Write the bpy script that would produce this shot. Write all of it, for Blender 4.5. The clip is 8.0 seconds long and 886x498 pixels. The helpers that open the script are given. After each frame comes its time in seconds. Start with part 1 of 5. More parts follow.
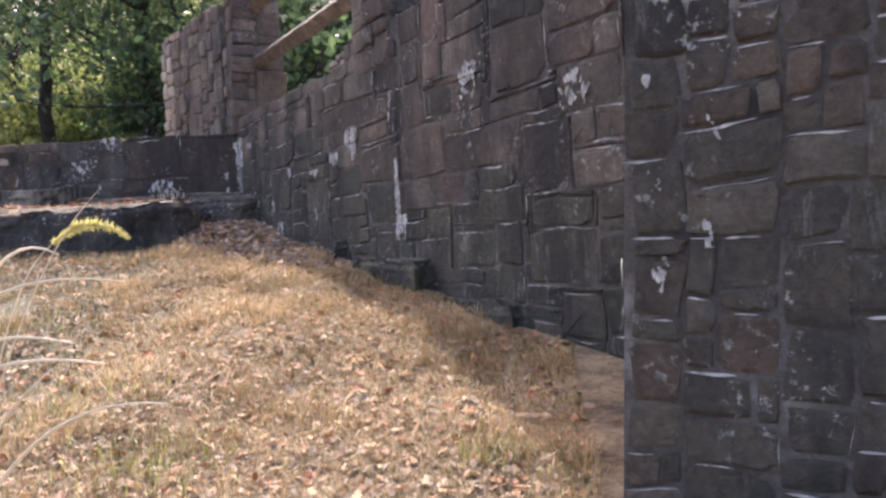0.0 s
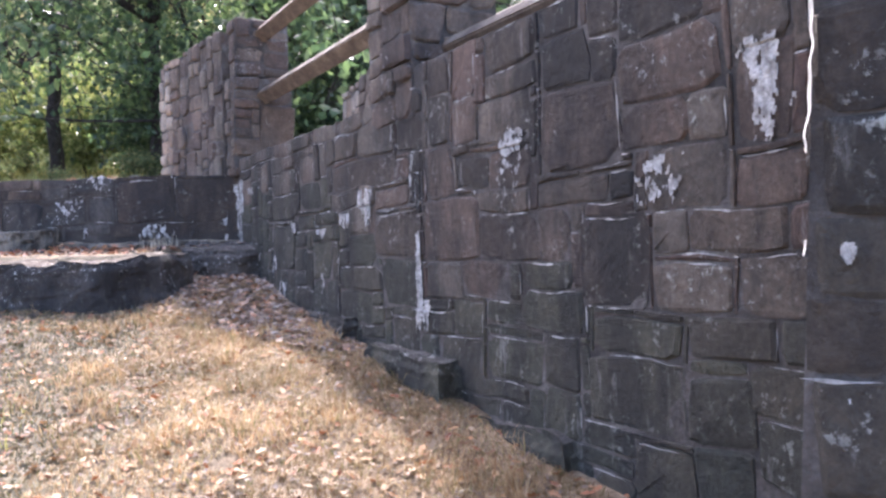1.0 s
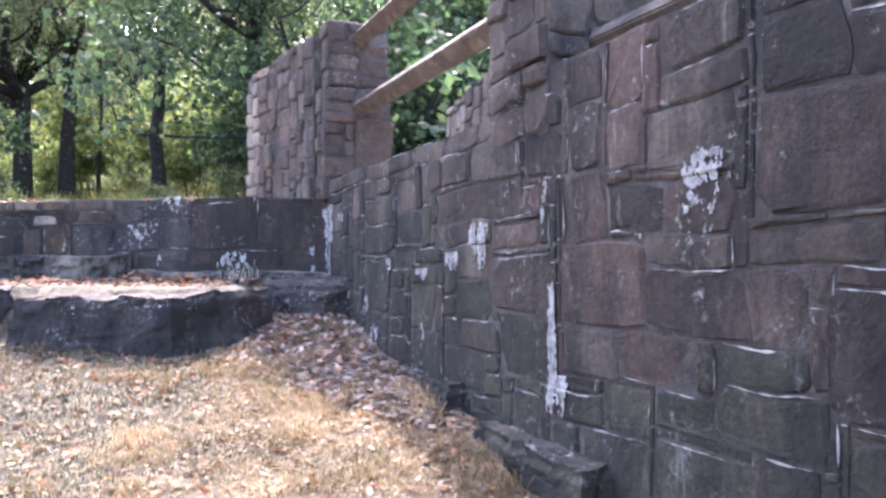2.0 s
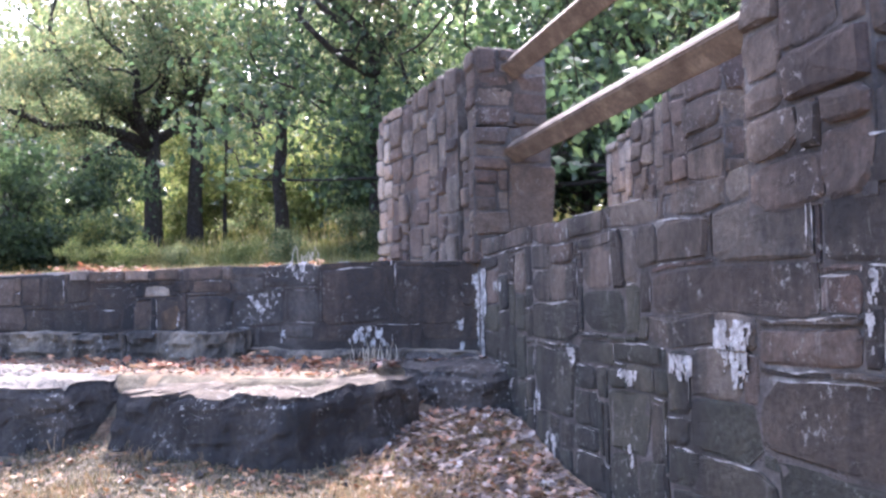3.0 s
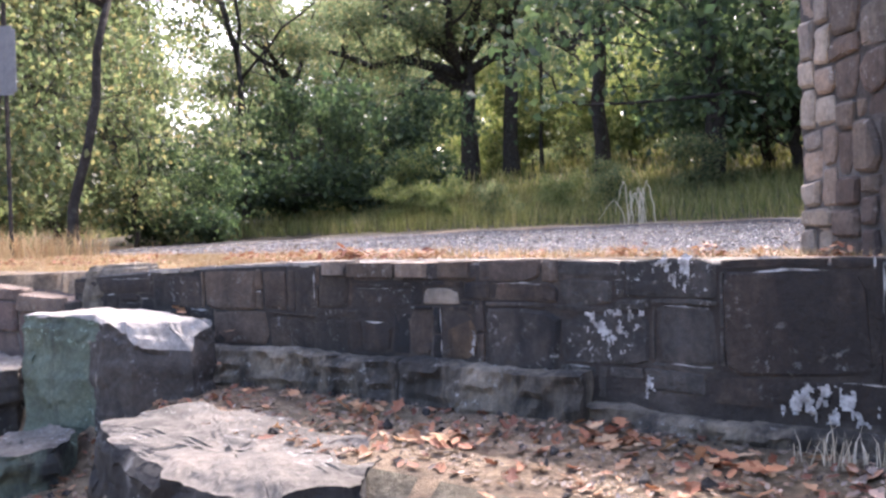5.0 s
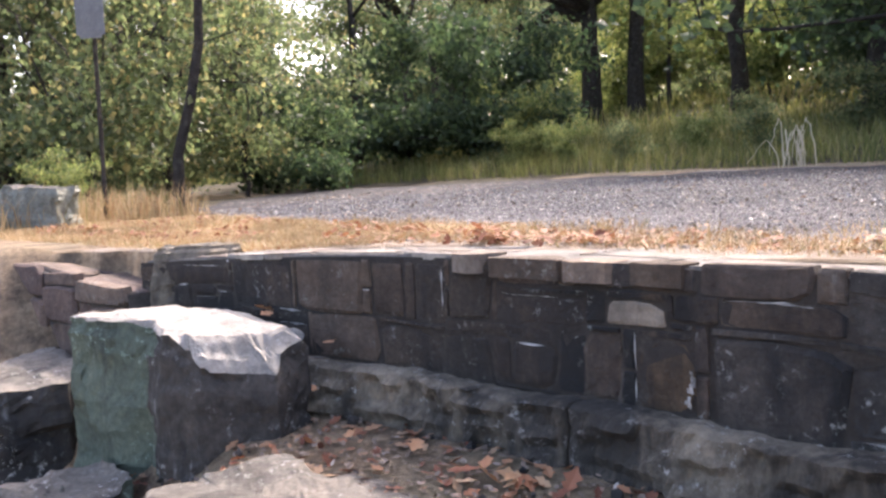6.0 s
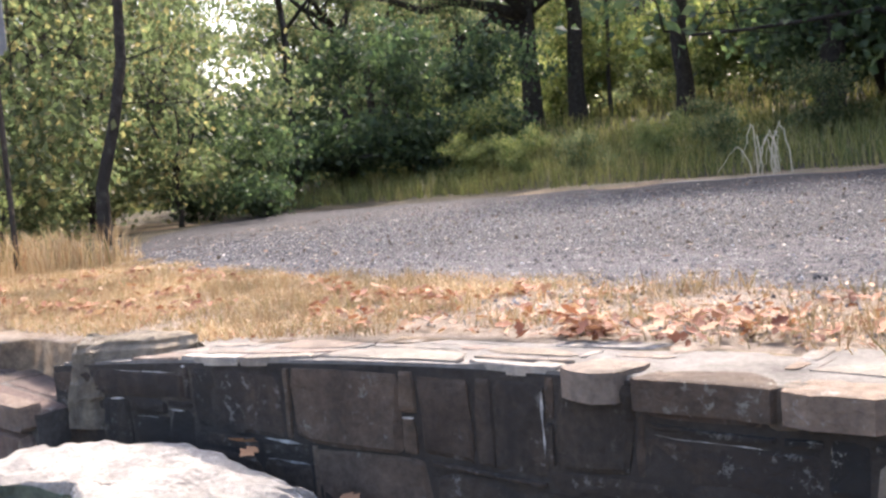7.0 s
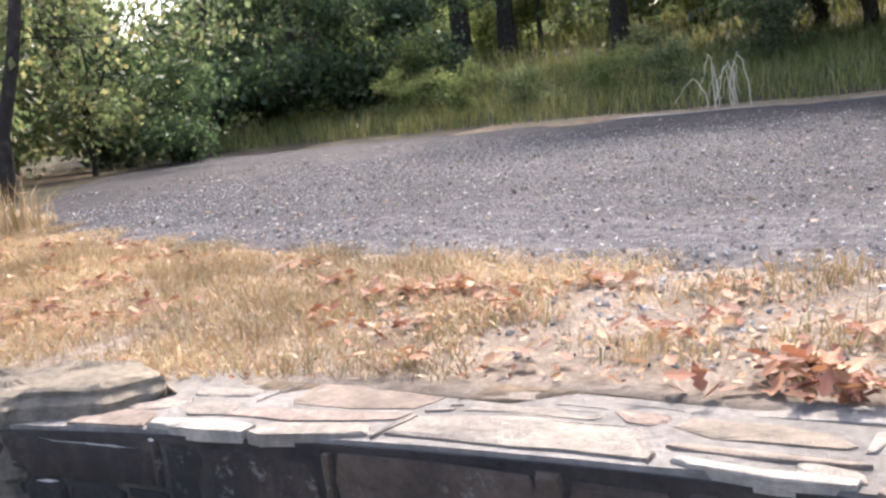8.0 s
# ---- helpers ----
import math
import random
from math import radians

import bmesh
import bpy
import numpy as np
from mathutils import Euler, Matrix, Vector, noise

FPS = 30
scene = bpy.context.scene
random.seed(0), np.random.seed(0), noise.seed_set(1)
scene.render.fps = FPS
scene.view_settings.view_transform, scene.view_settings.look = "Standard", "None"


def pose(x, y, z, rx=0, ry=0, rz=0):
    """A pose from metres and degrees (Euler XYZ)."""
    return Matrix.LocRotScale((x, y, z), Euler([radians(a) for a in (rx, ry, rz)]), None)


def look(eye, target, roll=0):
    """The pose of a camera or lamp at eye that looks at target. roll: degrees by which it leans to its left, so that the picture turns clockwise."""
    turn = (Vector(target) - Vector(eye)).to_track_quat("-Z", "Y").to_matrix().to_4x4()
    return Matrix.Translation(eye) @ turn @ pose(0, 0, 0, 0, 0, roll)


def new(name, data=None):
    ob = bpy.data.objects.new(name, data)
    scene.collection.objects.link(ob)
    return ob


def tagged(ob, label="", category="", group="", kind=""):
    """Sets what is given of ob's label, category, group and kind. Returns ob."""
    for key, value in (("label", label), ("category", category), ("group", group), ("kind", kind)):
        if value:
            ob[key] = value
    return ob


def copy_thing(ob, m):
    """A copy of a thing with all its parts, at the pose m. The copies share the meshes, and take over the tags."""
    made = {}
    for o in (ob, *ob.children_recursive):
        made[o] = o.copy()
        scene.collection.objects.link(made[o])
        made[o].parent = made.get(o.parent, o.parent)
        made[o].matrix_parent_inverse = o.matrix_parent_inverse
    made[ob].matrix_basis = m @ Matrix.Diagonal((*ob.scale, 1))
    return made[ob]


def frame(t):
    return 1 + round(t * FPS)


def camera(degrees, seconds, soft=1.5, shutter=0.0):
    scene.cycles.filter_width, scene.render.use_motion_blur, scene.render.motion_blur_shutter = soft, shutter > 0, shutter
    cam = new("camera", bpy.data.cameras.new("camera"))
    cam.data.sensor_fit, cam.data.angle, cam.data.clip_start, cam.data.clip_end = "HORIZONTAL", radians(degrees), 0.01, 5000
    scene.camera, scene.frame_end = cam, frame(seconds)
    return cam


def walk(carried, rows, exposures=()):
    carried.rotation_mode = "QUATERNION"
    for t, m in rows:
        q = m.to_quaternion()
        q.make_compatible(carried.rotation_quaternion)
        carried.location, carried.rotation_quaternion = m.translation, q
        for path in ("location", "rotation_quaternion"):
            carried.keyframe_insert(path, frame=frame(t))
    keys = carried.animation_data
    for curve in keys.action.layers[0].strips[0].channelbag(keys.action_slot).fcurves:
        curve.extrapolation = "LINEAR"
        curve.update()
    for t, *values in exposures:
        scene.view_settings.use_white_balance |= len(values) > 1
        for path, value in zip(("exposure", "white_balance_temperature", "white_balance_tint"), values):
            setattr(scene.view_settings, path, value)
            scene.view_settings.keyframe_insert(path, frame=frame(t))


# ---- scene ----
cam = camera(53.5, 8.0, soft=2.6)
PATH = [
    (0, (0.36, 0.813, 1.294), (0.199, 2.806, 1.271), -2.7),
    (0.5, (0.256, 1.259, 1.532), (-0.007, 3.241, 1.592), -3.4),
    (1, (0.185, 1.769, 1.742), (0.003, 3.76, 1.746), -1.4),
    (1.2, (0.169, 2.009, 1.822), (-0.061, 3.996, 1.857), -1.4),
    (2.3, (-0.296, 3.288, 1.968), (-0.771, 5.23, 2.037), -0.1),
    (2.5, (-0.415, 3.537, 2.057), (-0.966, 5.457, 2.154), -0.7),
    (3, (-0.774, 4.104, 2.222), (-1.419, 5.994, 2.346), -0.9),
    (3.5, (-1.066, 4.698, 2.335), (-1.887, 6.518, 2.454), -2.2),
    (4, (-1.437, 5.391, 2.467), (-2.449, 7.113, 2.569), -1.4),
    (4.5, (-1.879, 6.01, 2.584), (-2.962, 7.692, 2.598), -2.7),
    (5, (-2.385, 6.595, 2.66), (-3.653, 8.141, 2.629), -1.6),
    (5.2, (-2.591, 6.821, 2.685), (-3.9, 8.332, 2.657), -0.9),
    (6.3, (-3.901, 7.77, 2.887), (-5.369, 9.113, 2.686), -2.9),
    (6.5, (-4.152, 7.884, 2.926), (-5.59, 9.259, 2.725), -3.7),
    (7, (-4.769, 8.208, 2.99), (-6.118, 9.677, 2.851), -4.4),
    (7.5, (-5.327, 8.455, 3.026), (-6.586, 9.986, 2.762), -3.5),
    (8, (-5.753, 8.709, 3.092), (-6.964, 10.272, 2.794), -5.5),
]
EXPOSURES = [(0, 2.25, 6450, 22), (0.5, 2.58, 6000, 22), (1.2, 2.75, 5900, 22), (2.3, 3.1, 5650, 24), (3.5, 2.75, 5750, 26), (5.2, 2.42, 6250, 23), (6.3, 2.27, 6600, 19), (8, 2.22, 6300, 16)]
walk(cam, [(t, look(eye, target, roll)) for t, eye, target, roll in PATH], EXPOSURES)

# ---- light ----
SUN_AZ = Vector((-0.327, 0.945, 0.0))          # where the sun stands, seen from above
SUN_EL = radians(47)
world = bpy.data.worlds.new("sky")
scene.world = world
world.use_nodes = True
wn = world.node_tree.nodes
sky = wn.new("ShaderNodeTexSky")
sky.sky_type = "NISHITA"
sky.sun_disc = False
sky.dust_density, sky.ozone_density = 5.0, 0.6
sky.sun_elevation = SUN_EL
sky.sun_rotation = math.atan2(SUN_AZ.x, SUN_AZ.y)
world.node_tree.links.new(sky.outputs["Color"], wn["Background"].inputs["Color"])
wn["Background"].inputs["Strength"].default_value = 0.15
sun = new("sun", bpy.data.lights.new("sun", "SUN"))
sun.data.energy, sun.data.angle, sun.data.color = 2.3, radians(1.2), (1.0, 0.93, 0.82)
sun_from = (SUN_AZ * math.cos(SUN_EL) + Vector((0, 0, math.sin(SUN_EL)))) * 60
sun.matrix_world = look(sun_from, (0, 0, 0))

# ---- materials ----


def shader(name, rough=0.85):
    m = bpy.data.materials.new(name)
    m.use_nodes = True
    nt = m.node_tree
    b = nt.nodes["Principled BSDF"]
    b.inputs["Roughness"].default_value = rough
    b.inputs["Specular IOR Level"].default_value = 0.3
    return m, nt, b


def ramp(nt, stops, fac):
    r = nt.nodes.new("ShaderNodeValToRGB")
    e = r.color_ramp.elements
    while len(e) < len(stops):
        e.new(0.5)
    for k, (p, c) in enumerate(stops):
        e[k].position, e[k].color = p, (*c, 1)
    nt.links.new(fac, r.inputs["Fac"])
    return r.outputs["Color"]


def grain(nt, scale, detail=5.0, rough=0.6, stretch=None):
    co = nt.nodes.new("ShaderNodeTexCoord").outputs["Object"]
    if stretch:
        mp = nt.nodes.new("ShaderNodeMapping")
        mp.inputs["Scale"].default_value = stretch
        nt.links.new(co, mp.inputs["Vector"])
        co = mp.outputs["Vector"]
    n = nt.nodes.new("ShaderNodeTexNoise")
    n.inputs["Scale"].default_value, n.inputs["Detail"].default_value, n.inputs["Roughness"].default_value = scale, detail, rough
    nt.links.new(co, n.inputs["Vector"])
    return n.outputs["Fac"]


def mixed(nt, fac, a, b, kind="MIX"):
    m = nt.nodes.new("ShaderNodeMix")
    m.data_type, m.blend_type = "RGBA", kind
    for sock, v in ((m.inputs[0], fac), (m.inputs[6], a), (m.inputs[7], b)):
        if isinstance(v, (int, float)):
            sock.default_value = v
        elif isinstance(v, tuple):
            sock.default_value = (*v, 1)
        else:
            nt.links.new(v, sock)
    return m.outputs[2]


def bumped(nt, b, height, strength, distance=0.02):
    k = nt.nodes.new("ShaderNodeBump")
    k.inputs["Strength"].default_value, k.inputs["Distance"].default_value = strength, distance
    nt.links.new(height, k.inputs["Height"])
    nt.links.new(k.outputs["Normal"], b.inputs["Normal"])


def step(nt, fac, low, high):
    m = nt.nodes.new("ShaderNodeMapRange")
    m.inputs["From Min"].default_value, m.inputs["From Max"].default_value = low, high
    nt.links.new(fac, m.inputs["Value"])
    return m.outputs["Result"]


def times(nt, a, k):
    m = nt.nodes.new("ShaderNodeMath")
    m.operation = "MULTIPLY"
    nt.links.new(a, m.inputs[0])
    if isinstance(k, float):
        m.inputs[1].default_value = k
    else:
        nt.links.new(k, m.inputs[1])
    return m.outputs[0]


def stone_material(name, palette, lichen=0.5, lichen_colour=(0.36, 0.37, 0.33), soot=0.5, island=False, soot_low=0.42, relief=0.9, streaks=0.0):
    """Weathered sandstone: hue by piece, bedding, dark algae film in runs, and pale lichen specks."""
    m, nt, b = shader(name, 0.9)
    if island:
        pick = nt.nodes.new("ShaderNodeNewGeometry").outputs["Random Per Island"]
    else:
        pick = nt.nodes.new("ShaderNodeObjectInfo").outputs["Random"]
    hue = ramp(nt, [(k / (len(palette) - 1), c) for k, c in enumerate(palette)], pick)
    col = mixed(nt, 0.75, hue, ramp(nt, [(0.28, (0.45, 0.43, 0.42)), (0.5, (0.95, 0.93, 0.9)), (0.72, (1.6, 1.5, 1.38))], grain(nt, 4.2, 9, 0.68)), "MULTIPLY")
    col = mixed(nt, 0.7, col, ramp(nt, [(0.3, (0.5, 0.49, 0.48)), (0.7, (1.5, 1.45, 1.4))], grain(nt, 34, 8, 0.75)), "MULTIPLY")
    runs = step(nt, grain(nt, 2.4, 8, 0.66, (1, 1, 0.28)), soot_low, soot_low + 0.14)
    col = mixed(nt, times(nt, runs, float(soot)), col, (0.018, 0.019, 0.02))
    specks = step(nt, grain(nt, 26, 9, 0.75), 0.56, 0.62)
    patch = step(nt, grain(nt, 2.7, 6, 0.6), 0.50, 0.60)
    col = mixed(nt, times(nt, times(nt, specks, patch), float(lichen)), col, lichen_colour)
    if streaks:
        lime = times(nt, step(nt, grain(nt, 9, 8, 0.72, (1, 1, 0.22)), 0.60, 0.70), step(nt, grain(nt, 1.6, 5, 0.6), 0.46, 0.60))
        col = mixed(nt, times(nt, lime, float(streaks)), col, (0.36, 0.355, 0.335))
    nt.links.new(col, b.inputs["Base Color"])
    add = nt.nodes.new("ShaderNodeMath")
    add.operation = "MULTIPLY_ADD"
    add.inputs[1].default_value = 0.45
    nt.links.new(grain(nt, 55, 8, 0.75), add.inputs[0])
    nt.links.new(grain(nt, 9, 9, 0.66), add.inputs[2])
    bumped(nt, b, add.outputs[0], relief, 0.035)
    return m


def speckled(name, stops, scale, rough=0.9, fine=60.0, bump=0.5, distance=0.01):
    m, nt, b = shader(name, rough)
    col = ramp(nt, stops, grain(nt, scale, 9, 0.68))
    col = mixed(nt, 0.6, col, ramp(nt, [(0.3, (0.55, 0.55, 0.55)), (0.7, (1.3, 1.3, 1.3))], grain(nt, fine, 6, 0.7)), "MULTIPLY")
    nt.links.new(col, b.inputs["Base Color"])
    bumped(nt, b, grain(nt, fine, 7, 0.7), bump, distance)
    return m


def leafy(name, stops, glow=0.45, rough=0.55, through_tint=(1.0, 1.0, 0.9), patchy=0.0):
    """Thin leaves and blades: hue by piece, some light passes through."""
    m, nt, b = shader(name, rough)
    col = ramp(nt, stops, nt.nodes.new("ShaderNodeNewGeometry").outputs["Random Per Island"])
    if patchy:
        col = mixed(nt, patchy, col, ramp(nt, [(0.36, (0.42, 0.40, 0.33)), (0.5, (0.85, 0.8, 0.74)), (0.62, (1.25, 1.2, 1.15))], grain(nt, 1.1, 6, 0.62)), "MULTIPLY")
    nt.links.new(col, b.inputs["Base Color"])
    tr = nt.nodes.new("ShaderNodeBsdfTranslucent")
    nt.links.new(mixed(nt, 1.0, col, through_tint, "MULTIPLY"), tr.inputs["Color"])
    mix = nt.nodes.new("ShaderNodeMixShader")
    mix.inputs[0].default_value = glow
    nt.links.new(b.outputs[0], mix.inputs[1])
    nt.links.new(tr.outputs[0], mix.inputs[2])
    nt.links.new(mix.outputs[0], nt.nodes["Material Output"].inputs["Surface"])
    return m


WALL_STONE = stone_material("wall_stone", [(0.053, 0.047, 0.042), (0.112, 0.087, 0.074), (0.039, 0.036, 0.033), (0.121, 0.108, 0.093), (0.095, 0.067, 0.058), (0.155, 0.134, 0.112), (0.049, 0.043, 0.038), (0.097, 0.082, 0.069)], 0.75, (0.34, 0.345, 0.32), soot=0.75, soot_low=0.45, streaks=0.5)
DAMP_STONE = stone_material("damp_wall_stone", [(0.045, 0.047, 0.040), (0.060, 0.057, 0.047), (0.035, 0.039, 0.034), (0.070, 0.071, 0.055), (0.050, 0.046, 0.040)], 0.6, (0.30, 0.31, 0.28), soot=0.7, soot_low=0.45, streaks=0.45)
JOG_STONE = stone_material("stepped_wall_stone", [(0.064, 0.059, 0.050), (0.083, 0.065, 0.053), (0.102, 0.093, 0.077), (0.058, 0.055, 0.048), (0.076, 0.074, 0.059)], 0.9, (0.40, 0.41, 0.38), soot=0.65, soot_low=0.47, streaks=0.7)
LOW_STONE = stone_material("low_wall_stone", [(0.08, 0.068, 0.058), (0.115, 0.088, 0.068), (0.066, 0.062, 0.058), (0.10, 0.084, 0.07), (0.125, 0.096, 0.072), (0.078, 0.064, 0.056)], 0.6, (0.40, 0.40, 0.37), soot=0.92, soot_low=0.42, streaks=0.4)
PILLAR_STONE = stone_material("pillar_stone", [(0.095, 0.075, 0.066), (0.132, 0.105, 0.089), (0.078, 0.066, 0.058), (0.149, 0.124, 0.102), (0.086, 0.066, 0.059), (0.199, 0.175, 0.146), (0.109, 0.087, 0.075)], 0.6, (0.42, 0.40, 0.38), soot=0.6, soot_low=0.47, streaks=0.5)
FLAG_STONE = stone_material("flag_stone", [(0.210, 0.168, 0.126), (0.266, 0.248, 0.220), (0.196, 0.182, 0.164), (0.238, 0.182, 0.140), (0.336, 0.326, 0.301), (0.189, 0.158, 0.133), (0.231, 0.182, 0.158), (0.280, 0.262, 0.234)], 0.5, (0.42, 0.42, 0.40), soot=0.3, soot_low=0.53, relief=0.8)
PALE_STONE = stone_material("pale_stone", [(0.27, 0.235, 0.19), (0.35, 0.315, 0.27), (0.22, 0.20, 0.18), (0.32, 0.255, 0.20), (0.20, 0.165, 0.14)], 0.5, (0.52, 0.52, 0.49), soot=0.4, soot_low=0.5)
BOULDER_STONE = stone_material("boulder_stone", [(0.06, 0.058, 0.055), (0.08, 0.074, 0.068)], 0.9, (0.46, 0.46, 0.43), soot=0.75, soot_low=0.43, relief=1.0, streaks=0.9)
BOULDER_GREEN = stone_material("lichened_boulder_stone", [(0.11, 0.145, 0.115), (0.13, 0.165, 0.13)], 1.0, (0.33, 0.45, 0.37), soot=0.92, soot_low=0.485, relief=1.0)
VERGE_BOULDER = stone_material("verge_boulder_stone", [(0.20, 0.225, 0.20), (0.24, 0.26, 0.235)], 1.0, (0.42, 0.46, 0.42), soot=0.5, soot_low=0.5, relief=1.0)
BOULDER_TOP = stone_material("pale_boulder_top", [(0.157, 0.148, 0.134), (0.184, 0.174, 0.157)], 0.8, (0.48, 0.48, 0.46), soot=0.55, soot_low=0.50, relief=1.0)
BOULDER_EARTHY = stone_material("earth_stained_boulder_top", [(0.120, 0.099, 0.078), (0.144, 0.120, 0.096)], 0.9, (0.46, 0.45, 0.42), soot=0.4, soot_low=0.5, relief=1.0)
BOULDER_WHITE = stone_material("white_boulder_top", [(0.290, 0.282, 0.268), (0.334, 0.326, 0.309)], 0.8, (0.56, 0.56, 0.54), soot=0.5, soot_low=0.53, relief=1.0)
LICHEN_STONE = stone_material("lichened_stone", [(0.090, 0.086, 0.080), (0.074, 0.072, 0.069)], 1.0, (0.50, 0.51, 0.48), soot=0.6, soot_low=0.46, relief=1.0)
FOOTING_STONE = stone_material("footing_stone", [(0.213, 0.189, 0.150), (0.269, 0.237, 0.189)], 1.0, (0.42, 0.41, 0.38), soot=0.85, soot_low=0.45, relief=1.0, streaks=0.3)
TAN_STONE = stone_material("tan_stone", [(0.116, 0.091, 0.070), (0.109, 0.086, 0.070)], 0.5, soot=0.5, soot_low=0.5)
BLACK_STONE = stone_material("blackened_stone", [(0.054, 0.048, 0.041), (0.084, 0.066, 0.054)], 0.4, (0.35, 0.35, 0.33), soot=0.7, soot_low=0.42)
ORANGE_STONE = stone_material("orange_stone", [(0.129, 0.090, 0.057), (0.118, 0.085, 0.056)], 0.3, soot=0.8, soot_low=0.45)
RED_STONE = stone_material("red_stone", [(0.15, 0.108, 0.097), (0.175, 0.14, 0.115), (0.12, 0.09, 0.083)], 0.4, soot=0.35, soot_low=0.52)
MORTAR = speckled("mortar", [(0.34, (0.035, 0.033, 0.031)), (0.50, (0.085, 0.077, 0.07)), (0.60, (0.13, 0.12, 0.11)), (0.74, (0.32, 0.31, 0.29))], 2.6, 0.95, 45, 0.9, 0.02)
MORTAR_DARK = speckled("mortar_dark", [(0.34, (0.027, 0.025, 0.023)), (0.56, (0.060, 0.052, 0.045)), (0.74, (0.149, 0.132, 0.116))], 2.6, 0.95, 45, 0.9, 0.02)
MORTAR_TOP = speckled("mortar_top", [(0.3, (0.101, 0.094, 0.084)), (0.5, (0.176, 0.164, 0.148)), (0.7, (0.250, 0.234, 0.215))], 5, 0.95, 50, 0.8, 0.015)
LIME = speckled("lime", [(0.32, (0.113, 0.110, 0.104)), (0.46, (0.287, 0.283, 0.270)), (0.62, (0.505, 0.500, 0.483))], 16, 0.9, 70, 0.7)
TIMBER = speckled("timber", [(0.3, (0.068, 0.053, 0.043)), (0.55, (0.153, 0.121, 0.093)), (0.75, (0.281, 0.234, 0.183))], 6, 0.8, 50, 0.5)
BARK = speckled("bark", [(0.3, (0.018, 0.015, 0.013)), (0.55, (0.05, 0.042, 0.035)), (0.75, (0.11, 0.10, 0.085))], 7, 0.95, 30, 1.0, 0.04)
DRY_GRASS = leafy("dry_grass", [(0.0, (0.275, 0.162, 0.089)), (0.3, (0.373, 0.267, 0.154)), (0.7, (0.470, 0.373, 0.243)), (0.93, (0.243, 0.211, 0.105)), (1.0, (0.138, 0.162, 0.057))], 0.3, patchy=0.8)
# grass of the lawn's dull part, with partial shade in its colour
DULL_GRASS = leafy("dull_grass", [(0.0, (0.06, 0.065, 0.03)), (0.35, (0.11, 0.105, 0.06)), (0.7, (0.18, 0.155, 0.10)), (1.0, (0.29, 0.24, 0.155))], 0.25, patchy=0.6)
GREEN_GRASS = leafy("green_grass", [(0.0, (0.085, 0.11, 0.04)), (0.4, (0.17, 0.185, 0.058)), (0.75, (0.29, 0.28, 0.095)), (1.0, (0.38, 0.32, 0.17))], 0.4)
DEAD_STALK = leafy("dead_stalk", [(0.0, (0.55, 0.47, 0.34)), (1.0, (0.72, 0.65, 0.52))], 0.25)
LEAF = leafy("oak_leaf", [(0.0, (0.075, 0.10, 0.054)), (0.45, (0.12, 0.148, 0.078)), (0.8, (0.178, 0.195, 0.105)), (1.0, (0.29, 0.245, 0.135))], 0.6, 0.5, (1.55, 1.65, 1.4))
# darker copy of the oak leaf: shade of the left-hand crowns put into colour
LEAF_SHADED = leafy("shaded_leaf", [(0.0, (0.057, 0.076, 0.041)), (0.45, (0.092, 0.115, 0.060)), (0.8, (0.144, 0.161, 0.083)), (1.0, (0.253, 0.207, 0.103))], 0.55, 0.5, (1.5, 1.6, 1.3))
LEAF_YELLOW = leafy("yellow_leaf", [(0.0, (0.10, 0.135, 0.055)), (0.5, (0.165, 0.195, 0.078)), (1.0, (0.29, 0.285, 0.125))], 0.5, 0.55, (1.3, 1.4, 1.05))
LEAF_DARK = leafy("dark_leaf", [(0.0, (0.036, 0.057, 0.034)), (0.6, (0.065, 0.096, 0.052)), (1.0, (0.124, 0.156, 0.075))], 0.45, 0.5, (1.4, 1.6, 1.2))
LITTER = leafy("fallen_leaf", [(0.0, (0.16, 0.065, 0.035)), (0.3, (0.33, 0.14, 0.07)), (0.55, (0.42, 0.25, 0.13)), (0.8, (0.50, 0.38, 0.25)), (1.0, (0.12, 0.08, 0.06))], 0.15, 0.7, patchy=0.6)
LITTER_GREY = leafy("old_fallen_leaf", [(0.0, (0.09, 0.07, 0.055)), (0.4, (0.17, 0.13, 0.10)), (0.75, (0.27, 0.22, 0.18)), (0.93, (0.34, 0.19, 0.11)), (1.0, (0.42, 0.38, 0.33))], 0.1, 0.75)
LITTER_RED = leafy("red_fallen_leaf", [(0.0, (0.22, 0.085, 0.05)), (0.4, (0.36, 0.17, 0.09)), (0.75, (0.44, 0.27, 0.15)), (1.0, (0.50, 0.36, 0.23))], 0.2, 0.7)
LITTER_ORANGE = leafy("orange_fallen_leaf", [(0.0, (0.123, 0.049, 0.033)), (0.35, (0.246, 0.102, 0.061)), (0.7, (0.344, 0.180, 0.098)), (1.0, (0.394, 0.279, 0.180))], 0.25, 0.7)

# ---- building helpers ----


def part(name, mesh, material, parent=None, label=""):
    """One mesh object, under a thing or a part. mesh: a bmesh (freed here) or a mesh."""
    if isinstance(mesh, bmesh.types.BMesh):
        data = bpy.data.meshes.new(name)
        mesh.to_mesh(data)
        mesh.free()
    else:
        data = mesh
    if material and not data.materials:
        data.materials.append(material)
    ob = new(name, data)
    if parent:
        ob.parent = parent
    if label:
        ob["label"] = label
    return ob


def arrays(name, verts, faces, material=None, smooth=False):
    me = bpy.data.meshes.new(name)
    me.from_pydata([tuple(v) for v in verts], [], [tuple(f) for f in faces])
    if smooth:
        me.polygons.foreach_set("use_smooth", [True] * len(me.polygons))
    if material:
        me.materials.append(material)
    return me


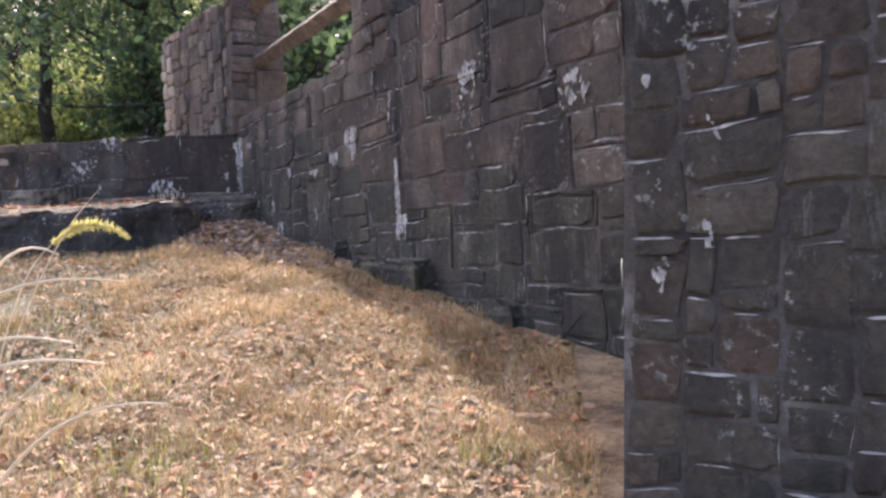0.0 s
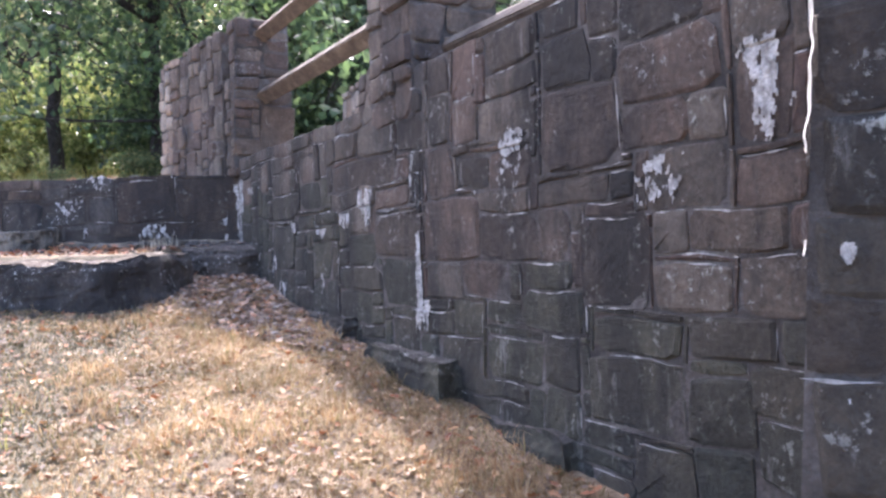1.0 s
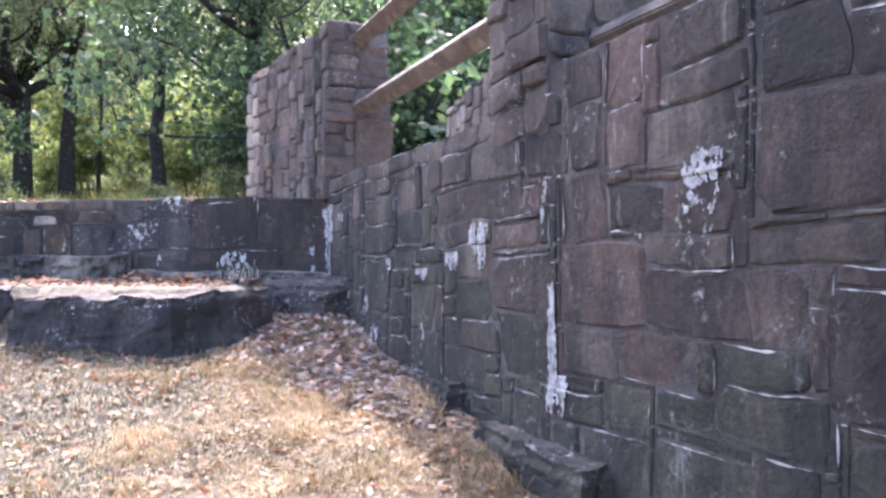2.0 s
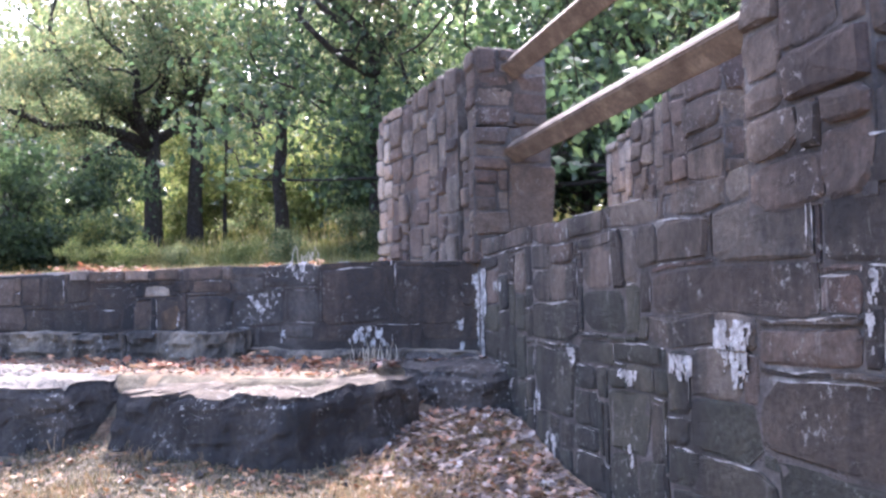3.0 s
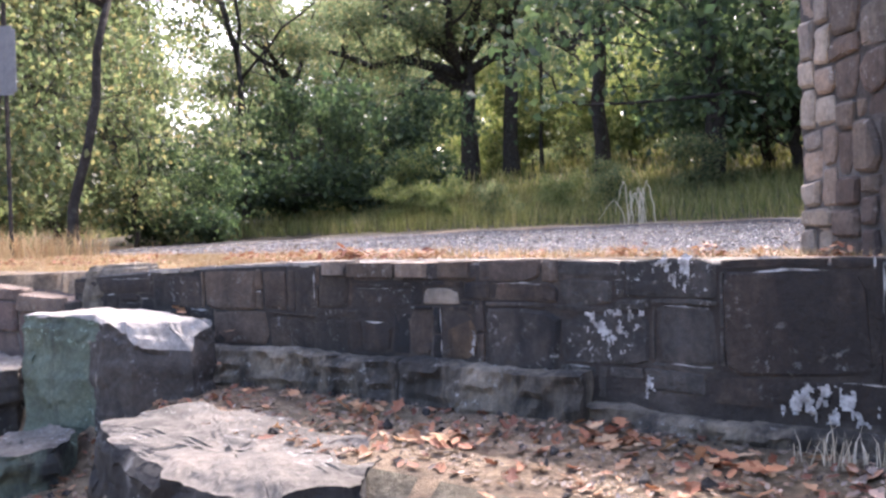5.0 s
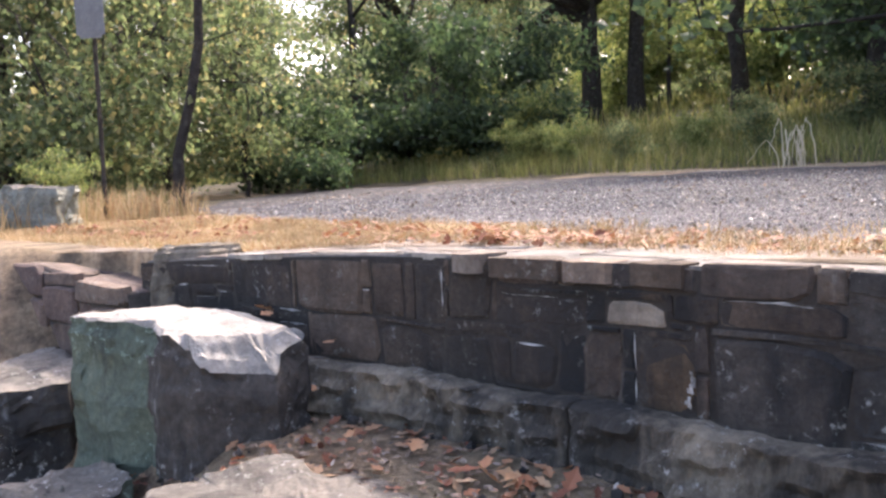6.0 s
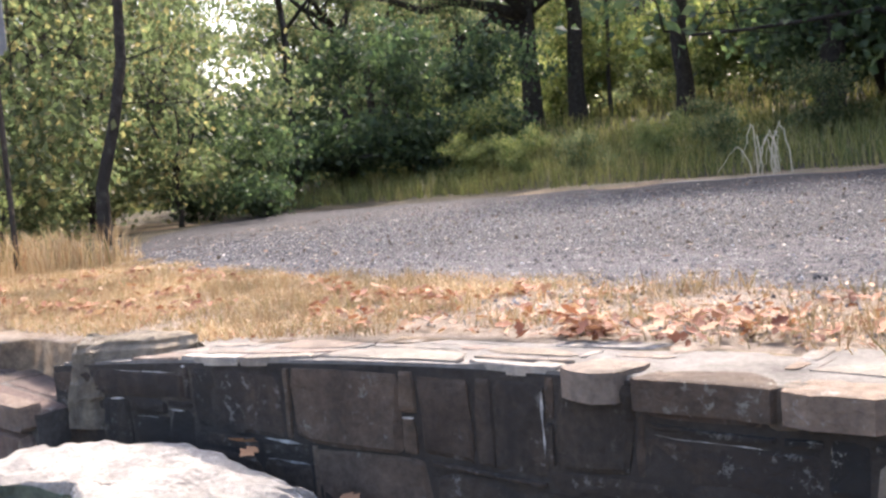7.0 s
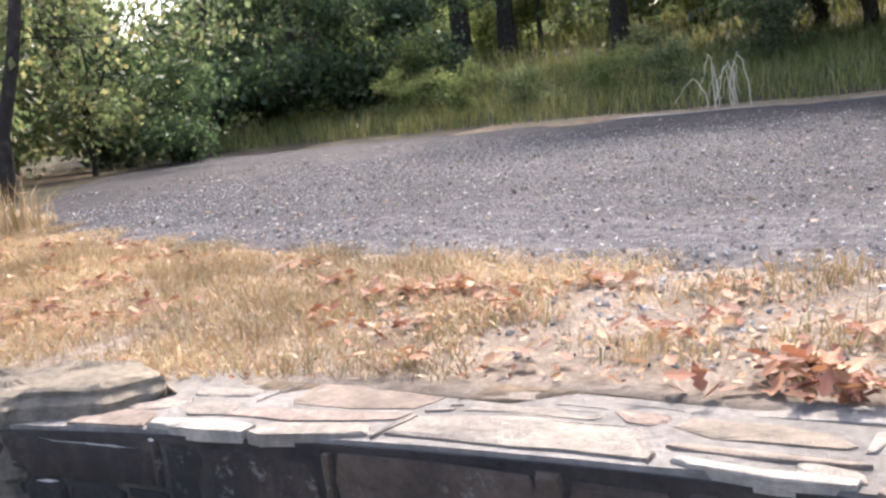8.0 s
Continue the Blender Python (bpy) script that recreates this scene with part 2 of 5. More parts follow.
def tube(points, radii, sides=7):
    """Verts and faces of a tapered round bar along points."""
    verts, faces = [], []
    n = len(points)
    a = None
    for k, (p, r) in enumerate(zip(points, radii)):
        d = (points[min(k + 1, n - 1)] - points[max(k - 1, 0)]).normalized()
        a = d.orthogonal() if a is None else a - d * a.dot(d)
        a = a.normalized() if a.length > 1e-6 else d.orthogonal().normalized()
        c = d.cross(a)
        for j in range(sides):
            w = 2 * math.pi * j / sides
            verts.append(p + a * (r * math.cos(w)) + c * (r * math.sin(w)))
    for k in range(n - 1):
        for j in range(sides):
            a0, a1 = k * sides + j, k * sides + (j + 1) % sides
            faces.append((a0, a1, a1 + sides, a0 + sides))
    faces.append(tuple(range(sides))[::-1])
    faces.append(tuple(range((n - 1) * sides, n * sides)))
    return verts, faces


# ---- the plan ----
CORNER = Vector((-2.48, 9.92, 0.0))            # where the tall wall meets the low wall
ALONG = Vector((0.544, -0.839, 0.0))           # along the tall wall, away from the corner
OUT = Vector((-0.839, -0.544, 0.0))            # out of its face, towards the lawn
WALL_TOP = 2.67


def low_face(x):
    """y of the low wall's face at x."""
    return 10.0 - (0.07 * max(0.0, -5.2 - x) ** 1.6)


def low_top(x):
    return 2.53 - 0.03 * max(0.0, -6.2 - x) ** 1.5


def tall(s, z, n=0.0):
    """A place on the tall wall: s along it, n out of its face."""
    return CORNER + ALONG * s + OUT * n + Vector((0, 0, z))


def smooth(a, b, v):
    v = min(1.0, max(0.0, (v - a) / (b - a)))
    return v * v * (3 - 2 * v)


def lawn(x, y):
    z = 0.72 + 0.165 * (y - 4.87)
    z = z if y > -3 else 0.72 + 0.165 * (-7.87) + 0.05 * (y + 3)
    return max(z, -3.0) + 0.05 * noise.noise((x * 0.55, y * 0.55, 2.0)) + 0.02 * noise.noise((x * 2.3, y * 2.3, 5.0))


def upper(x, y):
    """The ground behind the walls: verge, road, and the wooded bank beyond it."""
    z = 2.47 + 0.022 * (y - 10)
    far = far_edge(x)
    if y > far:
        rise = 0.09 * smooth(-42, -26, x) + 0.03
        z += rise * min(y - far, 26.0) + 0.10 * smooth(0, 10, y - far - 26) * min(max(0, y - far - 26), 70)
    if -8.3 < x < -2.2:                        # earth banked up to the wall top
        z += (low_top(x) - 0.006 - z) * (1 - smooth(0.4, 1.1, y - low_face(x)))
    if x < -9.5:
        z -= 0.008 * min(-9.5 - x, 30)
    return z + 0.02 * noise.noise((x * 0.8, y * 0.8, 9.0))


def near_edge(x):
    """y of the road's near edge."""
    return 11.25 + 0.052 * max(0.0, -8.0 - x) ** 1.92


def far_edge(x):
    return 23.6 - 0.02 * max(0.0, -10 - x) ** 1.9 * 0.5 if x > -26 else 21.1


def ground_z(x, y):
    p = Vector((x, y, 0)) - CORNER
    s, n = p.dot(ALONG), p.dot(OUT)
    behind_tall = n < -0.25 and s > -0.4
    if s > 7.0:                                # past the stepped-out wall its own line holds the bank
        behind_tall = (x - 0.68) * -0.51 + (y - 3.46) * -0.86 < -0.3
    behind_low = x < -2.2 and y > low_face(x) + 0.22
    if behind_tall or behind_low and n > -0.4 or (s < -0.2 and y > 10.2):
        return upper(x, y)
    z = lawn(x, y)
    # the earth terrace between the boulders and the low wall
    if -8.6 < x < -2.3:
        edge = 8.88 + 0.05 * math.sin(x * 2.3) + 0.75 * smooth(-3.2, -2.95, x) + 0.35 * smooth(-6.15, -6.6, x)
        z += (1.775 + 0.05 * (y - 9.0) + 0.03 * noise.noise((x, y, 3.0)) - z) * smooth(edge - 0.28, edge + 0.1, y)
    # leaves and earth drifted up into the wall corner
    z += 0.13 * math.exp(-((x + 2.35) / 0.5) ** 2 - ((y - 9.25) / 0.45) ** 2)
    # a rise on the far left that closes the lawn
    z += 1.1 * smooth(-8.3, -9.6, x) * smooth(8.0, 9.6, y) if x < -8.3 else 0
    return z


def spread(lo, hi, step_, far, grow=1.35):
    vals = list(np.arange(lo, hi, step_))
    d, a, b = step_, lo, hi
    while b < far:
        d *= grow
        a, b = a - d, b + d
        vals = [a] + vals + [b]
    return vals


# ---- ground ----
def ground_material():
    m, nt, b = shader("earth_and_dry_grass", 0.95)
    col = ramp(nt, [(0.34, (0.10, 0.08, 0.062)), (0.43, (0.18, 0.135, 0.094)), (0.54, (0.31, 0.235, 0.16)), (0.66, (0.41, 0.33, 0.235))], grain(nt, 3.6, 10, 0.72))
    col = mixed(nt, step(nt, grain(nt, 0.5, 5, 0.6), 0.45, 0.7), col, (0.22, 0.20, 0.14))
    col = mixed(nt, 0.85, col, ramp(nt, [(0.3, (0.35, 0.32, 0.29)), (0.5, (1.0, 0.97, 0.93)), (0.72, (1.6, 1.5, 1.38))], grain(nt, 30, 9, 0.8)), "MULTIPLY")
    nt.links.new(col, b.inputs["Base Color"])
    bumped(nt, b, grain(nt, 26, 9, 0.78), 1.0, 0.05)
    return m


def verge_material():
    """Grey-beige gravelly earth between the wall and the road."""
    m, nt, b = shader("gravelly_earth", 0.95)
    col = ramp(nt, [(0.32, (0.15, 0.13, 0.11)), (0.46, (0.32, 0.27, 0.22)), (0.58, (0.44, 0.37, 0.30)), (0.7, (0.58, 0.52, 0.45))], grain(nt, 24, 10, 0.85))
    col = mixed(nt, 0.8, col, ramp(nt, [(0.35, (0.75, 0.66, 0.56)), (0.65, (1.2, 1.2, 1.22))], grain(nt, 1.5, 7, 0.7)), "MULTIPLY")
    nt.links.new(col, b.inputs["Base Color"])
    bumped(nt, b, grain(nt, 40, 9, 0.85), 1.0, 0.04)
    return m


def road_material():
    m, nt, b = shader("gravelled_asphalt", 0.85)
    col = ramp(nt, [(0.32, (0.045, 0.045, 0.055)), (0.48, (0.10, 0.10, 0.112)), (0.58, (0.19, 0.185, 0.19)), (0.68, (0.38, 0.365, 0.35))], grain(nt, 17, 10, 0.85))
    col = mixed(nt, 0.8, col, ramp(nt, [(0.35, (0.6, 0.6, 0.65)), (0.65, (1.45, 1.4, 1.35))], grain(nt, 0.9, 7, 0.65, (1, 2.2, 1))), "MULTIPLY")
    col = mixed(nt, 0.9, col, ramp(nt, [(0.38, (0.45, 0.45, 0.48)), (0.5, (1.0, 0.99, 0.99)), (0.62, (1.6, 1.56, 1.5))], grain(nt, 5.5, 6, 0.75, (1, 1.6, 1))), "MULTIPLY")
    # gravel lies thicker and paler along the near edge; beyond, the trees' shade is painted dark
    sep = nt.nodes.new("ShaderNodeSeparateXYZ")
    nt.links.new(nt.nodes.new("ShaderNodeTexCoord").outputs["Object"], sep.inputs[0])
    wander = nt.nodes.new("ShaderNodeMath")
    wander.operation = "MULTIPLY_ADD"
    wander.inputs[1].default_value = 5.0
    nt.links.new(grain(nt, 0.45, 8, 0.7), wander.inputs[0])
    nt.links.new(sep.outputs["Y"], wander.inputs[2])
    col = mixed(nt, step(nt, wander.outputs[0], 13.8, 15.6), mixed(nt, 1.0, col, (0.86, 0.845, 0.845), "MULTIPLY"), mixed(nt, 1.0, col, (0.3, 0.292, 0.31), "MULTIPLY"))
    nt.links.new(col, b.inputs["Base Color"])
    bumped(nt, b, grain(nt, 45, 9, 0.85), 1.0, 0.035)
    return m


EARTH = ground_material()
ASPHALT = road_material()
xs = spread(-12.0, 3.0, 0.10, 1500)
ys = spread(-2.0, 14.0, 0.10, 1500)
gv = [(x, y, ground_z(x, y)) for y in ys for x in xs]
nx = len(xs)
gf = [(j * nx + i, j * nx + i + 1, (j + 1) * nx + i + 1, (j + 1) * nx + i) for j in range(len(ys) - 1) for i in range(nx - 1)]
ground = part("ground", arrays("ground", gv, gf, EARTH, True), None)
WOOD_FLOOR = speckled("woodland_floor", [(0.3, (0.03, 0.027, 0.02)), (0.5, (0.065, 0.055, 0.035)), (0.7, (0.11, 0.095, 0.055))], 1.2, 0.95, 20, 1.0, 0.06)
ground.data.materials.append(WOOD_FLOOR)
ground.data.materials.append(verge_material())
for f in ground.data.polygons:
    fx, fy, fz = f.center
    if fy > far_edge(fx) + 0.4 or fx < -16 and fy > near_edge(fx) - 2 or fx < -30:
        f.material_index = 1
    elif -9.2 < fx < 3 and low_face(fx) + 0.3 < fy < 13 and fx < 0.2 * (12 - fy):
        f.material_index = 2
tagged(ground, "dry lawn earth with sparse straw-coloured grass, rising uphill", "ground", kind="structure")

# the road: a thin layer with a worn edge, 3 cm over the earth
rx = list(np.arange(-46, -14, 0.5)) + list(np.arange(-14, 0, 0.08)) + list(np.arange(0, 30, 0.5))
rv, rf = [], []
ROWS_ACROSS = 26
for i, x in enumerate(rx):
    a = near_edge(x) + 0.35 * noise.noise((x * 0.9, 1.0, 4.0)) + 0.22 * noise.noise((x * 3.1, 3.0, 4.0)) + 0.12 * noise.noise((x * 9, 5.0, 4.0))
    b = far_edge(x) + 0.2 * noise.noise((x * 0.7, 7.0, 4.0))
    b = max(b, a + 0.2)
    for j in range(ROWS_ACROSS):
        y = a + (b - a) * j / (ROWS_ACROSS - 1)
        lift = 0.028 if 0 < j < ROWS_ACROSS - 1 else -0.03
        rv.append((x, y, upper(x, min(y, far_edge(x))) + lift))
for i in range(len(rx) - 1):
    for j in range(ROWS_ACROSS - 1):
        q = i * ROWS_ACROSS + j
        rf.append((q, q + ROWS_ACROSS, q + ROWS_ACROSS + 1, q + 1))
road = part("road", arrays("road", rv, rf, ASPHALT, True), None)
road.data.materials.append(speckled("sandy_shoulder", [(0.3, (0.26, 0.23, 0.19)), (0.5, (0.40, 0.36, 0.30)), (0.7, (0.52, 0.48, 0.42))], 8, 0.95, 60, 0.8, 0.02))
for f in road.data.polygons:
    if f.index % (ROWS_ACROSS - 1) >= ROWS_ACROSS - 3:
        f.material_index = 1
tagged(road, "worn grey asphalt road strewn with loose gravel", "road", kind="structure")

# ---- masonry ----


def lay(rng, wide, high, cell, sizes, fixed=()):
    """Fills a field with stones of mixed sizes on a fine grid. Gives (a0, a1, z0, z1) in metres."""
    na, nz = max(1, round(wide / cell)), max(1, round(high / cell))
    taken = np.zeros((na, nz), bool)
    out = []
    for a0, a1, z0, z1 in fixed:
        i0, i1, j0, j1 = (int(round(v / cell)) for v in (a0, a1, z0, z1))
        i0, i1, j0, j1 = max(0, i0), min(na, i1), max(0, j0), min(nz, j1)
        if i1 > i0 and j1 > j0 and not taken[i0:i1, j0:j1].any():
            taken[i0:i1, j0:j1] = True
            out.append((i0, i1, j0, j1))
    for j in range(nz):
        for i in range(na):
            if taken[i, j]:
                continue
            w, h = rng.choice(sizes)
            h = min(h, nz - j)
            if nz - j - h == 1:
                h += 1
            ww = 0
            while ww < w and i + ww < na and not taken[i + ww, j]:
                ww += 1
            if i + ww < na and not taken[i + ww, j] and (i + ww + 1 == na or taken[i + ww + 1, j]):
                ww += 1
            while h > 1 and taken[i:i + ww, j:j + h].any():
                h -= 1
            taken[i:i + ww, j:j + h] = True
            out.append((i, i + ww, j, j + h))
    ca, cz = wide / na, high / nz
    return [(i0 * ca, i1 * ca, j0 * cz, j1 * cz) for i0, i1, j0, j1 in out]


def stone_mesh(rng, rect, place, joint=0.018, proud=(0.0, 0.028), wobble=0.03, back=-0.03, corner=1.0, skew=0.0):
    """One dressed rubble stone: a chipped, eight-cornered block with a rough pillowed face."""
    a0, a1, z0, z1 = rect
    j = joint * (0.6 + 0.8 * rng.random()) / 2
    a0, a1, z0, z1 = a0 + j, a1 - j, z0 + j, z1 - j
    w, h = a1 - a0, z1 - z0

    def bend(a, z):
        v = noise.noise_vector((a * 2.6, z * 2.6, 1.5))
        return a + wobble * v.x, z + wobble * v.y

    ring = []
    t = [rng.uniform(-1, 1) * skew * min(w, h) for _ in range(6)] if skew else [0.0] * 6
    corners = ((a0 + t[0], z0, 1, 1), (a1 + t[1], z0 + 0.4 * t[4], -1, 1), (a1 - t[2], z1 + 0.4 * t[5], -1, -1), (a0 - t[3], z1, 1, -1))
    for k, (a, z, da, dz) in enumerate(corners):
        ca, cz = corner * w * (0.02 + 0.15 * rng.random() ** 2), corner * h * (0.02 + 0.18 * rng.random() ** 2)
        pa, pz = (a + da * ca, z), (a, z + dz * cz)
        ring += [pz, pa] if da * dz > 0 else [pa, pz]
        a2, z2 = corners[(k + 1) % 4][:2]
        if max(abs(a2 - a), abs(z2 - z)) > 0.16:
            t = rng.uniform(0.35, 0.65)
            bow = rng.uniform(-0.002, 0.007)
            out_a, out_z = ((0, -bow), (bow, 0), (0, bow), (-bow, 0))[k]
            ring.append((a + (a2 - a) * t + out_a, z + (z2 - z) * t + out_z))
    ring = [bend(*p) for p in ring]
    m = len(ring)
    ca, cz = sum(p[0] for p in ring) / m, sum(p[1] for p in ring) / m
    out = rng.uniform(*proud)
    slope_a, slope_z = rng.uniform(-0.03, 0.03), rng.uniform(-0.025, 0.025)
    inset = min(0.016, 0.14 * min(w, h))
    verts = []
    for a, z in ring:
        verts.append(place(a, z, back))
    for a, z in ring:
        verts.append(place(a, z, out * 0.5 + rng.uniform(-0.005, 0.003)))
    for a, z in ring:
        d = math.hypot(a - ca, z - cz) or 1
        q = max(0.2, 1 - inset * rng.uniform(0.7, 1.5) / d)
        aa, zz = ca + (a - ca) * q, cz + (z - cz) * q
        verts.append(place(aa, zz, out + slope_a * (aa - ca) + slope_z * (zz - cz) + rng.uniform(-0.003, 0.003)))
    verts.append(place(ca + rng.uniform(-0.2, 0.2) * w, cz + rng.uniform(-0.2, 0.2) * h, out + rng.uniform(0.0, 0.006)))
    faces = []
    for r in (0, m):
        for k in range(m):
            faces.append((r + k, r + (k + 1) % m, r + m + (k + 1) % m, r + m + k))
    faces += [(2 * m + k, 2 * m + (k + 1) % m, 3 * m) for k in range(m)]
    return verts, faces


def oriented(verts, faces, towards):
    """Turns the faces so that they look along 'towards'."""
    a, b, c = (Vector(verts[i]) for i in faces[-1][:3])
    if (b - a).cross(c - a).dot(towards) < 0:
        faces = [f[::-1] for f in faces]
    return faces


def face_stones(parent, rng, rects, place, towards, materials, keep=None, name="stone", **kw):
    made = []
    for r in rects:
        if keep and not keep(r):
            continue
        v, f = stone_mesh(rng, r, place, **kw)
        f = oriented(v, f, towards)
        mat = materials(r) if callable(materials) else materials
        made.append(part(name, arrays(name, v, f, mat), None, parent))
    return made


def slab(corners_bottom, top_z):
    """A prism with the given bottom corners (counter-clockwise) and flat or per-corner tops."""
    n = len(corners_bottom)
    tz = top_z if isinstance(top_z, (list, tuple)) else [top_z] * n
    v = [tuple(c) for c in corners_bottom] + [(c[0], c[1], t) for c, t in zip(corners_bottom, tz)]
    f = [tuple(range(n))[::-1], tuple(range(n, 2 * n))] + [(k, (k + 1) % n, n + (k + 1) % n, n + k) for k in range(n)]
    return v, f


MIXED = [(8, 4), (6, 4), (9, 4), (7, 5), (5, 3), (8, 3), (6, 3), (10, 4), (5, 5), (4, 4), (4, 2), (6, 2), (3, 3), (7, 4)]
FLAT = [(7, 3), (9, 4), (5, 3), (6, 4), (4, 2), (8, 4), (4, 3), (5, 4), (7, 2)]

# the tall retaining wall, a course higher beyond the middle pillar
core_v, core_f = slab([tall(-0.25, -0.6, -0.55), tall(-0.25, -0.6, 0.0), tall(3.8, -0.6, 0.0), tall(3.8, -0.6, -0.55)], WALL_TOP - 0.03)
v2, f2 = slab([tall(3.8, -0.6, -0.55), tall(3.8, -0.6, 0.0), tall(7.2, -0.6, 0.0), tall(7.2, -0.6, -0.55)], WALL_TOP + 0.12)
core_f += [tuple(len(core_v) + i for i in q) for q in f2]
core_v += v2
tall_wall = part("wall_tall", arrays("wall_tall", core_v, core_f, MORTAR), None)
tagged(tall_wall, "tall retaining wall of dark weathered rubble stone with lime streaks", "stone wall", kind="structure")

# the stepped-out wall beyond it
JOG = Vector((0.68, 3.46, 0))
JOG_ALONG = Vector((0.86, -0.51, 0)).normalized()
JOG_OUT = Vector((-0.51, -0.86, 0)).normalized()


def jog(s, z, n=0.0):
    return JOG + JOG_ALONG * (s + 0.05 * (z - 1.1)) + JOG_OUT * n + Vector((0, 0, z))


q0 = tall(7.12, 0, -0.5)
core_v, core_f = slab([jog(0, -0.8), jog(16, -0.8), jog(16, -0.8, -1.6), Vector((q0.x, q0.y, -0.8)), Vector((tall(7.0, 0, 0.0).x, tall(7.0, 0, 0).y, -0.8))], 3.2)
core_v[5] = jog(0, 3.2)                        # its corner leans back a little
jog_wall = part("wall_stepped", arrays("wall_stepped", core_v, core_f, MORTAR), None)
tagged(jog_wall, "stepped-out end of the retaining wall, dark rubble stone with pale lichen", "stone wall", kind="structure")

# the low wall: a core that follows its slightly bent face
lv, lf = [], []
lx = list(np.arange(-8.1, -2.2, 0.2))
for x in lx:
    y, t = low_face(x), low_top(x)
    lv += [(x, y, 1.2), (x, y, t - 0.02), (x, y + 0.5, t - 0.02), (x, y + 0.5, 1.2)]
for k in range(len(lx) - 1):
    for a in range(4):
        b = (a + 1) % 4
        lf.append((4 * k + a, 4 * k + b, 4 * k + 4 + b, 4 * k + 4 + a))
lf += [(3, 2, 1, 0), tuple(4 * (len(lx) - 1) + a for a in range(4))]
low_wall = part("wall_low", arrays("wall_low", lv, lf, MORTAR_DARK), None)
tagged(low_wall, "knee-high garden wall of blackened rubble stone with flagged top", "stone wall", kind="structure")


def low_place(a, z, n):
    x = -8.1 + a
    return Vector((x, low_face(x) - n, z))


# ---- pillars, wing walls and rails ----


def box_stones(name, label, origin, along, out, length, depth, z0, z1, cell=0.06, sizes=FLAT, material=PILLAR_STONE, seed=1, faces="frl", tops=None, quoin=None, category="pillar", proud=(0.0, 0.032), slabs=()):
    """A masonry block faced with stones. origin: front corner; along: its front; out: the way the front looks. quoin: (from, material) for the stones past that length."""
    rng = random.Random(seed)
    t0, t1 = tops or (z1, z1)

    def at(a, n, z):
        return Vector((origin[0], origin[1], 0)) + along * a + out * n + Vector((0, 0, z))

    v, f = slab([at(0, -depth, z0), at(0, 0, z0), at(length, 0, z0), at(length, -depth, z0)], [t0 - 0.02, t0 - 0.02, t1 - 0.02, t1 - 0.02])
    root = new(name)
    root.location = at(length / 2, -depth / 2, z0)
    tagged(root, label, category)
    back = Matrix.Translation(-root.location)
    core = part("core", arrays("core", v, f, MORTAR), None, root, "grey mortar core")
    core.matrix_parent_inverse = back
    high = max(t0, t1) - z0
    sides = {
        "f": (length, lambda a, z, n: at(a, n, z0 + z), out, lambda a: t0 + (t1 - t0) * a / length),
        "r": (depth, lambda a, z, n: at(length + n, -a, z0 + z), along, lambda a: t1),
        "l": (depth, lambda a, z, n: at(-n, -a, z0 + z), -along, lambda a: t0),
        "t": (length, lambda a, z, n: at(a, -z, n * 0.7 - 0.02 + t0 + (t1 - t0) * a / length), Vector((0, 0, 1)), lambda a: 99),
    }
    for key in faces:
        w, place, towards, top = sides[key]
        rects = lay(rng, w, depth if key == "t" else high, cell, sizes, slabs if key == "r" else ())
        rects = [r for r in rects if r[2] < top((r[0] + r[1]) / 2) - z0 - 0.05]
        rects = [(a, b, c_, min(d, max(c_ + 0.05, top((a + b) / 2) - z0 + 0.01))) for a, b, c_, d in rects]
        pick = (lambda r, key=key: TAN_STONE if key == "r" and any(abs(r[0] - q[0]) < 0.06 and abs(r[2] - q[2]) < 0.06 for q in slabs) else material) if not quoin else (lambda r, key=key: quoin[1] if key != "t" and r[1] > quoin[0] else material)
        for ob in face_stones(root, rng, rects, place, towards, pick, proud=proud, wobble=0.022, corner=1.7, skew=0.12):
            ob.matrix_parent_inverse = back
    return root


def on_tall(s, n):
    p = tall(s, 0, n)
    return (p.x, p.y)


box_stones("stone_pillar", "square pillar of pinkish rubble stone holding rail ends, beside the low wall", on_tall(-0.25, 0.05), ALONG, OUT, 0.27, 0.57, 2.5, 3.46, seed=3, faces="frl", cell=0.045, sizes=[(5, 2), (7, 2), (6, 3), (4, 2), (8, 3), (3, 2), (5, 3), (9, 2), (4, 4)], slabs=((0.29, 0.57, 0.18, 0.68), (0.0, 0.27, 0.18, 0.36)))
box_stones("pillar_cap", "narrower upper block of a pinkish stone pillar", on_tall(-0.22, 0.02), ALONG, OUT, 0.22, 0.52, 3.46, 4.02, seed=13, faces="frlt", cell=0.045, sizes=[(5, 2), (7, 2), (6, 3), (4, 2), (8, 3), (3, 2), (5, 3), (9, 2), (4, 4)])
box_stones("stone_pillar", "square rubble stone pillar rising flush from the tall wall", on_tall(3.2, 0.01), ALONG, OUT, 0.6, 0.57, 2.5, 4.6, seed=4, faces="frl", cell=0.055, sizes=[(5, 3), (7, 3), (6, 4), (4, 2), (8, 4), (3, 3), (5, 2)])
WING = Vector((-0.69, 0.724, 0)).normalized()
box_stones("wing_wall", "short wing wall of stone with pale quoins beside the pillar", (-2.70, 10.12), WING, Vector((-0.724, -0.69, 0)), 1.62, 0.42, 2.48, 3.76, seed=5, faces="frt", cell=0.05, sizes=[(4, 3), (5, 4), (3, 4), (6, 3), (4, 5), (3, 3), (5, 2)], tops=(3.95, 3.86), quoin=(1.32, PALE_STONE), material=PILLAR_STONE, category="stone wall")
